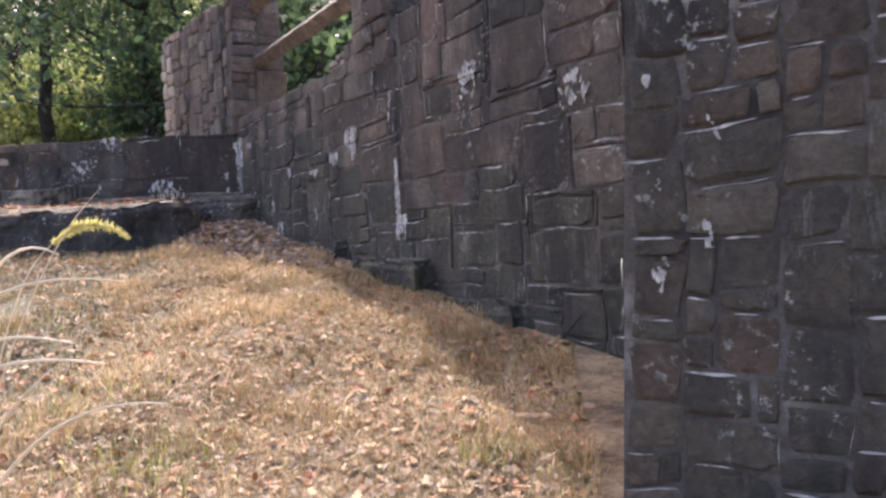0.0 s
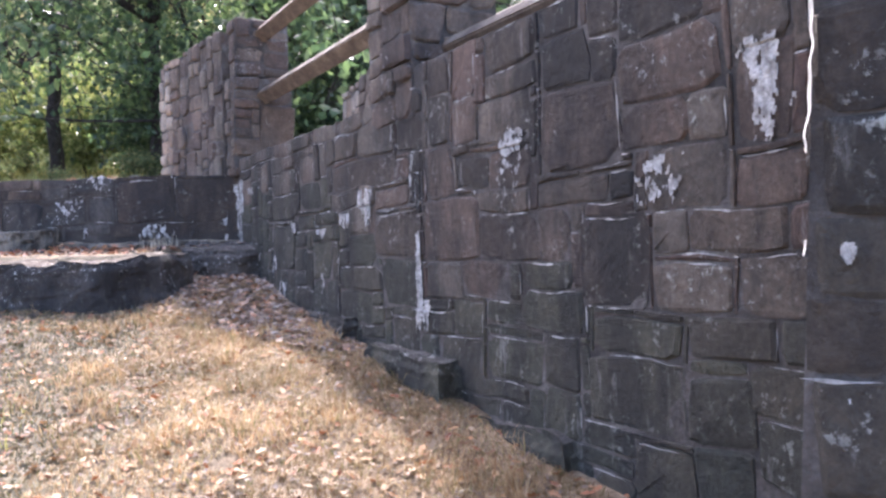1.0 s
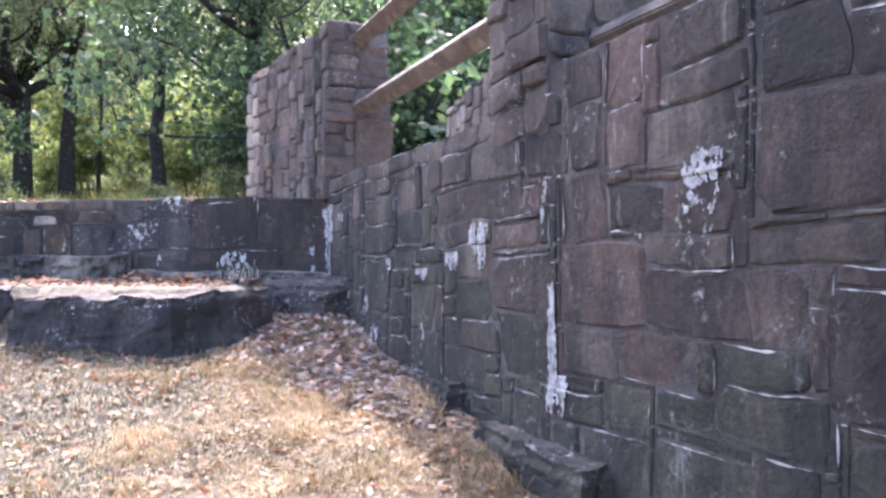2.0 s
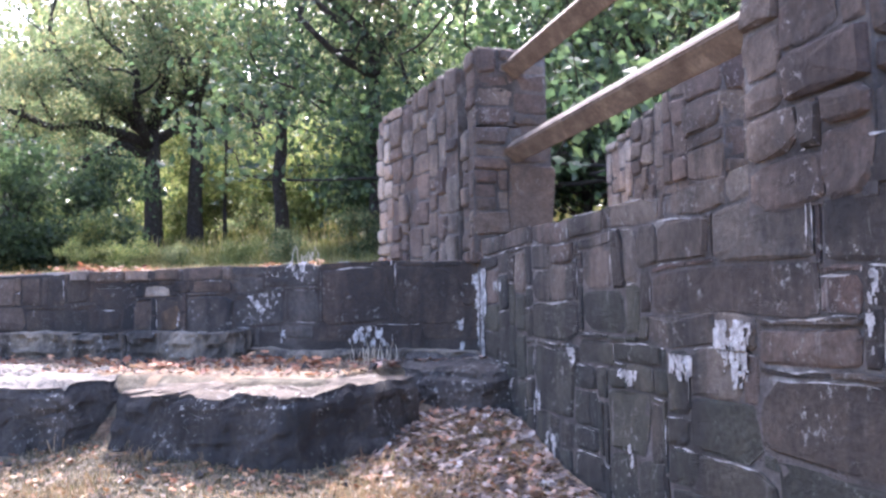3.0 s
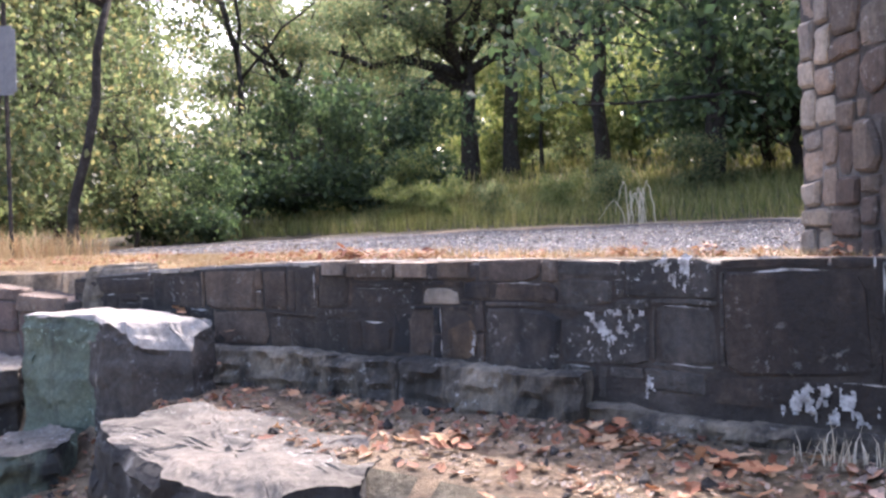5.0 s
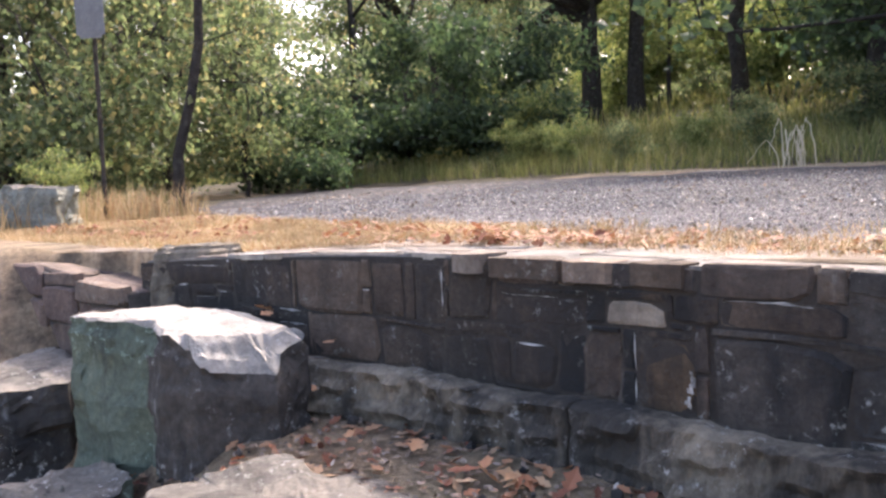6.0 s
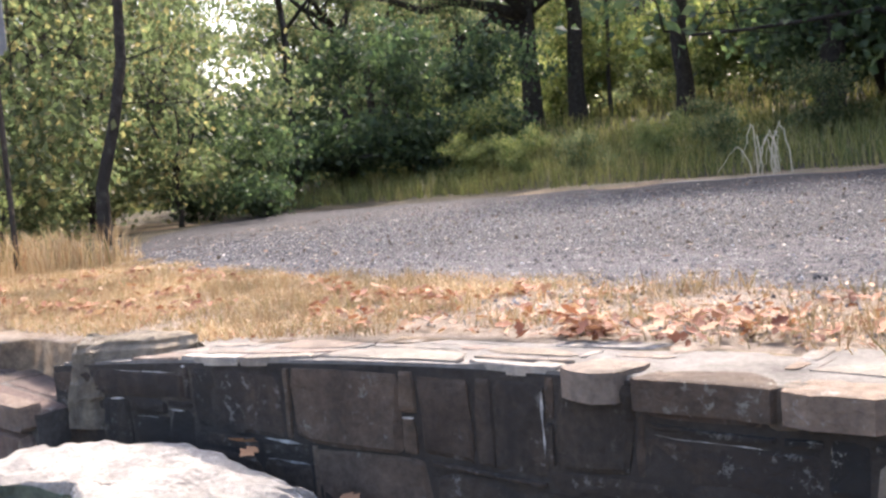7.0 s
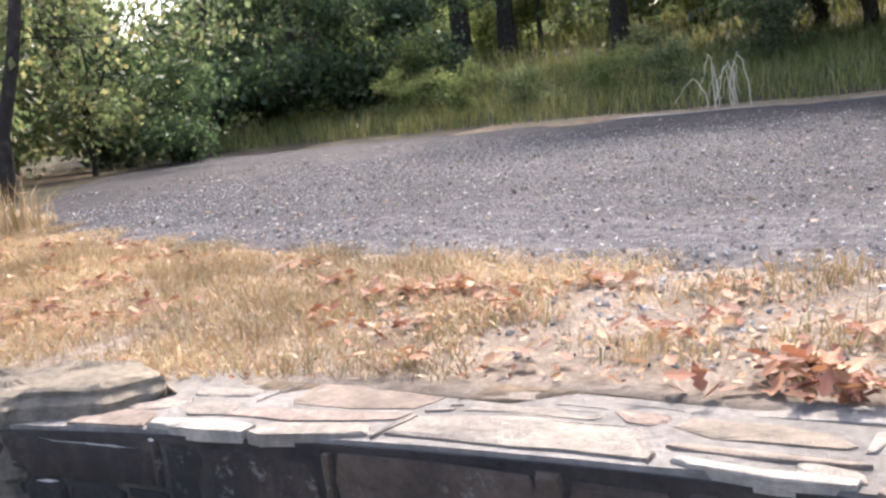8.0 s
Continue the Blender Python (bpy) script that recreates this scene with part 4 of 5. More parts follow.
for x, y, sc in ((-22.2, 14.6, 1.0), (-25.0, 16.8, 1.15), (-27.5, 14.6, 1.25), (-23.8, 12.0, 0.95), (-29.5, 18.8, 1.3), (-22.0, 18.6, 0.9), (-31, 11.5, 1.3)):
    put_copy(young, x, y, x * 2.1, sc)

# a row of woods across the valley, too far to count
fr = np.random.default_rng(77)
N = 110000
ang = fr.uniform(math.radians(-10), math.radians(200), N)
dist = fr.uniform(75, 110, N)
clump_top = 22 + 4 * np.sin(ang * 17) + 2.5 * np.sin(ang * 41 + 1) - 10 * (np.cos(ang) < -0.70)
fx, fy = dist * np.cos(ang) - 4, dist * np.sin(ang) + 8
fz = np.array([ground_z(px, py) for px, py in zip(fx, fy)])
far_c = np.stack([fx, fy, fz + fr.random(N) * clump_top], 1)
fv, ff = leaf_quads(fr, far_c, 1.1)
tagged(part("far_woods", arrays("far_woods", fv, ff, LEAF), None), "hazy far woods behind the roadside trees", "woods", kind="stuff")

# ---- grasses and fallen leaves ----


def blades(name, label, spots, height, width, material, seed, lean=0.5, category="grass"):
    """Single bent grass blades standing at the given places, joined as one spread of grass."""
    r = np.random.default_rng(seed)
    p = np.array(spots)
    n = len(p)
    h = height * r.uniform(0.4, 1.25, n)[:, None]
    w = width * r.uniform(0.6, 1.3, n)[:, None]
    a = r.uniform(0, 2 * math.pi, n)
    side = np.stack([np.cos(a), np.sin(a), 0 * a], 1)
    b = r.uniform(0, 2 * math.pi, n)
    tip = np.stack([np.cos(b), np.sin(b), 0 * b], 1) * r.uniform(0.1, 1, n)[:, None] * lean
    up = np.array([0, 0, 1.0])
    mid = p + h * (0.55 * up + 0.3 * tip)
    end = p + h * (up * (1 - 0.45 * np.linalg.norm(tip, axis=1))[:, None] + tip)
    v = np.stack([p - side * w, p + side * w, mid + side * w * 0.7, mid - side * w * 0.7, end], 1).reshape(-1, 3)
    k = np.arange(n)[:, None] * 5
    f = [tuple(q) for q in (k + np.array([0, 1, 2, 3])).tolist()] + [tuple(q) for q in (k + np.array([3, 2, 4])).tolist()]
    return tagged(part(name, arrays(name, v, f, material), None), label, category, kind="stuff")


def scatter(r, n, x0, x1, y0, y1, inside, lift=0.0):
    out = []
    while len(out) < n:
        x, y = r.uniform(x0, x1), r.uniform(y0, y1)
        if inside(x, y):
            out.append((x, y, ground_z(x, y) + lift))
    return out


def on_lawn(x, y):
    p = Vector((x, y, 0)) - CORNER
    if p.dot(OUT) < 0.06 or y > 9.2 or y > 8.75 and x < -2.6 or (Vector((x, y, 0)) - JOG).dot(JOG_OUT) < 0.05 and x > 0.6:
        return False
    d = 0.5 + 0.5 * noise.noise((x * 0.9, y * 0.9, 0.3)) + 0.5 * noise.noise((x * 3.1, y * 3.1, 0.7))
    return d > 0.08 + 1.2 * (1 - smooth(-6.0, -4.7, x)) + 1.2 * (1 - smooth(1.6, 3.2, y))


def dull_shade(x, y):
    """How far the lawn is drawn dull here, its partial shade put into a grey-green colour, away from the tall wall and
    towards the boulders.
    """
    p = Vector((x, y, 0)) - CORNER
    edge = 0.8 * noise.noise((x * 1.1, y * 1.1, 7.7))
    return smooth(-6.2, -4.9, x + edge) * smooth(1.8, 3.6, y + edge) * smooth(-0.15, 0.55, p.dot(OUT) - 0.25 - 0.37 * p.dot(ALONG) + 0.7 * noise.noise((x * 1.3, y * 1.3, 2.9)))


# earth under the dull grass, darkened to carry the same painted shade
DULL_EARTH = speckled("dull_earth", [(0.3, (0.06, 0.055, 0.04)), (0.48, (0.13, 0.112, 0.078)), (0.62, (0.20, 0.17, 0.12)), (0.74, (0.29, 0.245, 0.18))], 9, 0.95, 30, 1.0, 0.05)
ground.data.materials.append(DULL_EARTH)
bare = random.Random(62)
for f in ground.data.polygons:
    if f.material_index == 0 and -7 < f.center.x < 1 and 1 < f.center.y < 9 and bare.random() < 0.85 * dull_shade(f.center.x, f.center.y):
        f.material_index = 3

r = random.Random(31)
blades("dry_grass", "short straw-dry lawn grass", scatter(r, 95000, -5.5, 1.2, 1.8, 9.2, lambda x, y: on_lawn(x, y) and r.random() > 0.85 * dull_shade(x, y), -0.01), 0.05, 0.0032, DRY_GRASS, 1, 1.6)
blades("dull_grass", "dull grey-green and brown lawn grass with shade in its colour", scatter(r, 34000, -5.5, 0.2, 2.4, 9.2, lambda x, y: on_lawn(x, y) and r.random() < dull_shade(x, y), -0.01), 0.055, 0.0042, DULL_GRASS, 41, 1.5)


def on_verge(x, y):
    if y < low_face(x) + 0.35:
        return False
    d = 0.5 + 0.6 * noise.noise((x * 0.8, y * 1.2, 5.3)) + 0.35 * noise.noise((x * 3, y * 3, 1.3))
    return y < near_edge(x) + 0.25 + 0.5 * noise.noise((x * 1.9, y, 2.2)) and d > 0.12 + 0.68 * smooth(-7.5, -6.3, x)


blades("verge_grass", "straw-dry grass along the road's verge", scatter(r, 42000, -13.5, -2.8, 9.9, 12.8, on_verge, -0.008), 0.075, 0.0022, DRY_GRASS, 2, 2.1)
blades("straw_mat", "flattened pale straw over the gravelly verge", scatter(r, 3500, -8.5, -2.8, 10.0, 11.7, lambda x, y: low_face(x) + 0.34 < y < near_edge(x) + 0.3 and noise.noise((x * 2.3, y * 2.9, 4.4)) > -0.05, 0.0), 0.07, 0.002, DRY_GRASS, 17, 2.2)
blades("wall_top_grass", "taller straw-dry grass tufts behind the low wall", scatter(r, 5200, -12.5, -4.2, 10.1, 11.6, lambda x, y: y > low_face(x) + 0.45 and noise.noise((x * 2.1, y * 2.1, 3.1)) > 0.12 + 0.25 * smooth(-6, -4.5, x), -0.01), 0.12, 0.0022, DRY_GRASS, 7, 1.3)


def on_bank(x, y):
    return y > far_edge(x) + 0.1 + 0.3 * noise.noise((x, y, 0)) and y < far_edge(x) + 11


blades("bank_grass", "rough green grass on the bank across the road", scatter(r, 36000, -26, 6, 20, 35, on_bank, -0.02), 0.55, 0.010, GREEN_GRASS, 3, 0.7)


blades("undergrowth", "shaded weeds and seedlings on the woodland floor", scatter(r, 26000, -50, 14, 26, 66, lambda x, y: y > far_edge(x) + 7, -0.05), 0.75, 0.03, GREEN_GRASS, 13, 1.2, "undergrowth")


blades("roadside_grass", "tall yellowing grass beside the road's bend", scatter(r, 9000, -26, -12.6, 10.2, 12.6, lambda x, y: y > 10.2 and y < near_edge(x) + 0.3, -0.02), 0.45, 0.007, DRY_GRASS, 4, 0.7)


def leaf_mesh(rr, centre, size, normal_jitter=0.5):
    """A curled fallen leaf, lobed, or a plain scrap where it is small."""
    m = Euler((rr.gauss(0, normal_jitter), rr.gauss(0, normal_jitter), rr.uniform(0, 6.28))).to_matrix()
    curl = rr.uniform(0.1, 0.9)
    lob = ((0.0, 0.05), (0.25, 0.26), (0.38, 0.14), (0.58, 0.32), (0.72, 0.15), (1.0, 0.03))
    if size < 0.045:
        lob = ((0.0, 0.06), (0.4, 0.27), (0.7, 0.2), (1.0, 0.03))
    v = []
    for t, w in lob:
        for s in (-1, 0, 1):
            q = Vector((t - 0.5, s * w, curl * (0.35 * abs(s) * w + 0.22 * (t - 0.4) ** 2)))
            v.append(centre + m @ (q * size))
    f = []
    for k in range(len(lob) - 1):
        for s in (0, 1):
            a = 3 * k + s
            f.append((a, a + 1, a + 4, a + 3))
    return v, f


LITTER_DRIFT = leafy("drifted_leaf", [(0.0, (0.08, 0.06, 0.05)), (0.35, (0.22, 0.17, 0.14)), (0.6, (0.36, 0.31, 0.27)), (0.8, (0.40, 0.20, 0.11)), (1.0, (0.52, 0.48, 0.43))], 0.12, 0.75)
LITTER_PALE = leafy("pale_scrap", [(0.0, (0.12, 0.10, 0.09)), (0.4, (0.34, 0.28, 0.22)), (0.8, (0.52, 0.47, 0.40)), (1.0, (0.62, 0.58, 0.52))], 0.1, 0.8)


def litter(name, label, spots, size, material, seed):
    rr = random.Random(seed)
    V, F = [], []
    for x, y, z in spots:
        v, f = leaf_mesh(rr, Vector((x, y, z + 0.012)), size * rr.uniform(0.6, 1.3), 0.35)
        o = len(V)
        V += v
        F += [tuple(o + i for i in q) for q in f]
    return tagged(part(name, arrays(name, V, F, material), None), label, "leaves", kind="stuff")


litter("fallen_leaves", "curled brown oak leaves scattered over the lawn", scatter(r, 5200, -6, 1.0, 1.5, 9.1, lambda x, y: on_lawn(x, y) or r.random() < 0.1 and y < 9, 0.0), 0.054, LITTER, 1)
litter("leaf_scraps", "grey-brown scraps of old leaves in the lawn", scatter(r, 7000, -6, 1.0, 1.5, 9.0, lambda x, y: on_lawn(x, y) and noise.noise((x * 1.7, y * 1.7, 9.1)) > -0.15, 0.0), 0.034, LITTER_GREY, 16)
blades("lawn_tufts", "loose tufts of longer straw on the lawn", scatter(r, 12000, -5.5, 1.2, 1.8, 9.0, lambda x, y: on_lawn(x, y) and noise.noise((x * 3.3, y * 3.3, 6.6)) > 0.25, -0.01), 0.13, 0.003, DRY_GRASS, 9, 1.6)


def corner_drift(x, y):
    p = Vector((x, y, 0)) - CORNER
    return 0.04 < p.dot(OUT) < 1.1 - 0.35 * abs(p.dot(ALONG) - 0.9) and y < 9.75


litter("leaf_drift", "drift of grey-brown leaves in the wall corner", scatter(r, 2300, -4.2, -0.6, 7.2, 9.8, corner_drift, 0.005), 0.066, LITTER_DRIFT, 2)


def on_terrace(x, y):
    return 9.05 < y < low_face(x) - 0.05 and -6.6 < x < -2.75 or -7.6 < x < -6.3 and 8.6 < y < 9.3


litter("terrace_leaves", "red-brown leaves lying on the earth terrace", scatter(r, 520, -7.6, -2.7, 8.6, 10, on_terrace, 0.0), 0.068, LITTER_ORANGE, 3)
heaps = []
for hx, hy, n in ((-4.12, 9.72, 26), (-3.55, 9.62, 18), (-4.75, 9.35, 22), (-5.5, 9.62, 16)):
    for k in range(n):
        x, y = r.gauss(hx, 0.12), r.gauss(hy, 0.06)
        if y < low_face(x) - 0.2:
            heaps.append((x, y, ground_z(x, y) + abs(r.gauss(0, 0.02))))
litter("leaf_heaps", "small heaps of dark red oak leaves on the terrace", heaps, 0.095, LITTER_RED, 18)
litter("terrace_scraps", "grey-brown leaf scraps on the earth terrace", scatter(r, 3200, -7.6, -2.7, 8.6, 10, on_terrace, 0.0), 0.028, LITTER_GREY, 8)
clumps = scatter(r, 70, -12.0, -3.2, 10.2, 11.7, lambda x, y: low_face(x) + 0.42 < y < near_edge(x) + 0.1, 0.0)
clumped = []
for cx_, cy_, cz_ in clumps:
    wide = r.uniform(0.03, 0.11)
    for k in range(int(r.uniform(12, 46))):
        x, y = r.gauss(cx_, wide), r.gauss(cy_, wide * 0.7)
        if y > low_face(x) + 0.3:
            clumped.append((x, y, ground_z(x, y) + abs(r.gauss(0, 0.022))))
rust = []
for hx, hy, n, wide in ((-7.60, 10.89, 22, 0.07), (-7.18, 10.78, 34, 0.08), (-6.52, 10.84, 14, 0.05), (-6.37, 10.21, 16, 0.06), (-6.19, 10.28, 34, 0.09), (-6.08, 10.28, 30, 0.08), (-9.07, 10.42, 30, 0.1)):
    for k in range(n):
        x, y = r.gauss(hx, wide), r.gauss(hy, wide * 0.5)
        if y > low_face(x) + 0.3:
            rust.append((x, y, ground_z(x, y) + abs(r.gauss(0, 0.028))))
litter("rust_leaves", "rust-red dead leaves heaped in the verge grass", rust, 0.05, LITTER_ORANGE, 24)
litter("verge_leaves", "orange-brown leaves caught in clumps in the verge grass", clumped, 0.05, LITTER_ORANGE, 4)
litter("verge_scraps", "straw and bark scraps over the gravelly verge", scatter(r, 9000, -12.5, -2.6, 10.0, 12.4, lambda x, y: low_face(x) + 0.34 < y < near_edge(x) + 0.7 * r.random(), 0.0), 0.02, LITTER, 14)
litter("road_leaves", "pale dry leaves and bark scraps scattered on the road", scatter(r, 2600, -16, 2, 11.4, 21, lambda x, y: near_edge(x) < y < far_edge(x), 0.03), 0.03, LITTER_PALE, 5)
litter("road_scraps", "dark dead leaves scattered on the road", scatter(r, 2600, -16, 2, 11.4, 20, lambda x, y: near_edge(x) < y < far_edge(x), 0.03), 0.036, LITTER_GREY, 15)

# loose stones on the road
rr = random.Random(9)
V, F = [], []
base = [Vector(c) for c in ((1, 0, 0), (-1, 0, 0), (0, 1, 0), (0, -1, 0), (0, 0, 0.7), (0, 0, -0.7))]
faces8 = ((0, 2, 4), (2, 1, 4), (1, 3, 4), (3, 0, 4), (2, 0, 5), (1, 2, 5), (3, 1, 5), (0, 3, 5))
for k in range(46000):
    x = rr.uniform(-13.5, -1)
    y = near_edge(x) - 1.0 + 9 * rr.random() ** 1.9
    if y < near_edge(x) + 0.4 and (rr.random() < 0.75 * smooth(-6.5, -8.5, x) or rr.random() > (y - near_edge(x) + 1.0) / 1.4 + 0.15 or y < low_face(x) + 0.5):
        continue
    s = 0.0035 + 0.012 * rr.random() ** 3.5
    m = Euler((rr.uniform(0, 3), rr.uniform(0, 3), rr.uniform(0, 6))).to_matrix()
    o = len(V)
    c = Vector((x, y, upper(x, y) + (0.03 if y > near_edge(x) + 0.25 else 0.004)))
    V += [c + m @ (b * (s * rr.uniform(0.7, 1.3))) for b in base]
    F += [tuple(o + i for i in f) for f in faces8]
GRAVEL = leafy("gravel", [(0.0, (0.066, 0.066, 0.070)), (0.4, (0.213, 0.205, 0.201)), (0.75, (0.377, 0.361, 0.344)), (1.0, (0.574, 0.549, 0.517))], 0.1, 0.85)
tagged(part("loose_gravel", arrays("loose_gravel", V, F, GRAVEL), None), "loose grey gravel on the asphalt", "gravel", kind="stuff")

# the tuft of dead reeds across the road
tuft = new("dead_grass_tuft")
tuft.location = (-10.9, 23.4, upper(-10.9, 23.4))
tagged(tuft, "bleached arching dead grass tuft at the road's far edge", "plant")
rr = random.Random(12)
for k in range(10):
    a = rr.uniform(0, 6.28)
    foot = Vector((rr.uniform(-0.42, 0.42), rr.uniform(-0.15, 0.15), -0.05))
    reach, top, knee = rr.uniform(0.2, 0.65), rr.uniform(0.55, 1.0), rr.uniform(0.45, 0.7)
    pts = []
    for j in range(10):
        t = j / 9
        z = top * math.sin(1.57 * min(1.0, t / knee)) if t < knee else top * (1 - 0.85 * ((t - knee) / (1 - knee)) ** 1.3 * 0.8)
        pts.append(foot + Vector((math.cos(a) * reach * t ** 1.4 + rr.uniform(-0.035, 0.035), math.sin(a) * reach * t ** 1.4, z + rr.uniform(-0.03, 0.03) * t)))
    v, f = tube(pts, [0.012 * (1.1 - 0.7 * j / 9) for j in range(10)], 5)
    part("stalk", arrays("stalk", v, f, DEAD_STALK), None, tuft)

# the back of a road sign on its post
sign = new("road_sign")
sign.location = (-13.4, 11.62, upper(-13.4, 11.62))
tagged(sign, "grey road sign on a thin steel post, seen from behind", "road sign")
STEEL = speckled("galvanised_steel", [(0.3, (0.11, 0.115, 0.12)), (0.7, (0.18, 0.185, 0.19))], 9, 0.5, 80, 0.1)
v, f = tube([Vector((0, 0, -0.2)), Vector((0, 0, 1.5)), Vector((0.01, 0, 3.2))], [0.028, 0.028, 0.026], 8)
part("post", arrays("post", v, f, BARK), None, sign, "dark rusted post")
bm = bmesh.new()
bmesh.ops.create_cube(bm, size=1)
for q in bm.verts:
    q.co = Vector((q.co.x * 0.34, q.co.y * 0.012, q.co.z * 0.85))
bmesh.ops.bevel(bm, geom=[e for e in bm.edges if abs(e.verts[0].co.y - e.verts[1].co.y) > 0.005], offset=0.04, segments=3, affect="EDGES")
plate = part("plate", bm, STEEL, sign, "bare grey metal back")
plate.location = (0, -0.035, 2.48)
plate.rotation_euler = (0, 0, radians(38))

# a tall grass plant with arching blades and a foxtail head beside the path
fox = new("foxtail_grass")
fox.location = (-1.25, 3.2, ground_z(-1.25, 3.2))
tagged(fox, "tall straw-coloured foxtail grass with arching blades on the lawn", "plant")
HEAD = leafy("seed_head", [(0.0, (0.42, 0.40, 0.14)), (1.0, (0.60, 0.54, 0.26))], 0.4)


def arc(name, a, b, c, r0, mat, label=""):
    """A thin curved stalk from a over b to c."""
    a, b, c = Vector(a), Vector(b), Vector(c)
    pts = [(a * (1 - t) ** 2 + b * (2 * t * (1 - t)) + c * t * t) - fox.location for t in [k / 14 for k in range(15)]]
    v, f = tube(pts, [r0 * (1 - 0.75 * (k / 14) ** 2) for k in range(15)], 5)
    part(name, arrays(name, v, f, mat), None, fox, label)


g = ground_z(-1.25, 3.2)
arc("stem", (-1.3, 3.25, g), (-1.05, 3.2, 1.25), (-0.70, 3.0, 1.46), 0.003, DEAD_STALK)
arc("stem", (-1.2, 3.2, g), (-1.1, 3.15, 1.2), (-0.89, 3.11, 1.33), 0.003, DEAD_STALK)
for tip, z_tip, over, y in ((-0.55, 1.23, 1.29, 2.8), (-0.68, 1.09, 1.17, 2.8), (-0.61, 1.04, 1.09, 2.8), (-0.92, 1.3, 1.42, 3.2)):
    arc("blade", (-1.32 + 0.06 * (tip + 0.7), 3.1, g), (-1.2, y, over + 0.05), (tip, y, z_tip), 0.0085, DEAD_STALK)
arc("blade", (-1.28, 3.1, g), (-1.0, 2.9, 0.86), (-0.74, 2.8, 1.03), 0.007, DEAD_STALK)
arc("blade", (-1.2, 3.1, g), (-0.85, 2.85, 0.98), (-0.46, 2.8, 0.94), 0.007, DEAD_STALK)
hv, hf = [], []
hr = random.Random(3)
for k in range(420):
    t = hr.random()
    p = Vector((-0.89, 3.11, 1.33)).lerp(Vector((-0.64, 3.03, 1.335)), t) + Vector((0, 0, 0.045 * 4 * t * (1 - t))) - fox.location
    d_ = Vector((hr.gauss(0.6, 0.5), hr.gauss(0, 0.7), hr.gauss(0, 0.8))).normalized()
    q = d_.orthogonal() * 0.0022
    ln = 0.024 * (0.5 + 2 * t * (1 - t))
    o = len(hv)
    hv += [p - q, p + q, p + d_ * ln]
    hf.append((o, o + 1, o + 2))
part("seed_head", arrays("seed_head", hv, hf, HEAD), None, fox, "pale bristly seed head")

# green tufts in the dry lawn
for cx, cy, rad, n in ((-0.95, 3.85, 0.16, 220), (0.28, 3.75, 0.07, 80), (-1.6, 4.4, 0.2, 160), (-2.6, 5.8, 0.25, 200), (-3.4, 6.6, 0.25, 160)):
    tr = random.Random(int(cx * 100))
    spots = []
    for k in range(n):
        x, y = tr.gauss(cx, rad), tr.gauss(cy, rad)
        spots.append((x, y, ground_z(x, y) - 0.01))
    blades("grass_tuft", "small green tuft in the dry lawn", spots, 0.10, 0.003, GREEN_GRASS, n, 0.9)

tr = random.Random(77)
tuft_spots = [(tr.gauss(-3.25, 0.08), tr.gauss(9.78, 0.03)) for k in range(46)]
blades("dead_tuft", "small tuft of dead straw at the low wall's foot", [(x, y, ground_z(x, y) - 0.01) for x, y in tuft_spots], 0.17, 0.0028, DEAD_STALK, 78, 0.9)

# stone chips on the terrace and under the boulders
cr = random.Random(44)
V, F = [], []
for k in range(260):
    x, y = cr.uniform(-7.4, -2.3), cr.uniform(8.2, 9.9)
    if not (on_terrace(x, y) or y < 8.5 and cr.random() < 0.5 or x > -2.9 and y < 9.2):
        continue
    s = 0.008 + 0.03 * cr.random() ** 3
    m = Euler((cr.uniform(0, 3), cr.uniform(0, 3), cr.uniform(0, 6))).to_matrix()
    o = len(V)
    c = Vector((x, y, ground_z(x, y) + s * 0.3))
    V += [c + m @ (q * (s * cr.uniform(0.7, 1.4))) for q in base]
    F += [tuple(o + i for i in f) for f in faces8]
tagged(part("stone_chips", arrays("stone_chips", V, F, BOULDER_STONE), None), "small grey stone chips on the earth terrace", "stones", kind="stuff")

# single leaves that lie on the white boulder and beside it
for k, (x, y, z, sz) in enumerate(((-7.08, 9.74, 2.25, 0.12), (-7.0, 9.70, 2.24, 0.09), (-6.66, 9.80, 2.13, 0.10), (-6.60, 9.66, 1.96, 0.09), (-6.2, 9.55, 1.86, 0.10), (-5.9, 9.62, 1.86, 0.11))):
    v, f = leaf_mesh(random.Random(60 + k), Vector((x, y, z)), sz, 0.3)
    tagged(part("oak_leaf", arrays("oak_leaf", v, f, LITTER_RED), None), "curled red-brown oak leaf lying by the white boulder", "leaf", "leaves on the boulder")

# ---- stones of the walls ----
rs = random.Random(101)


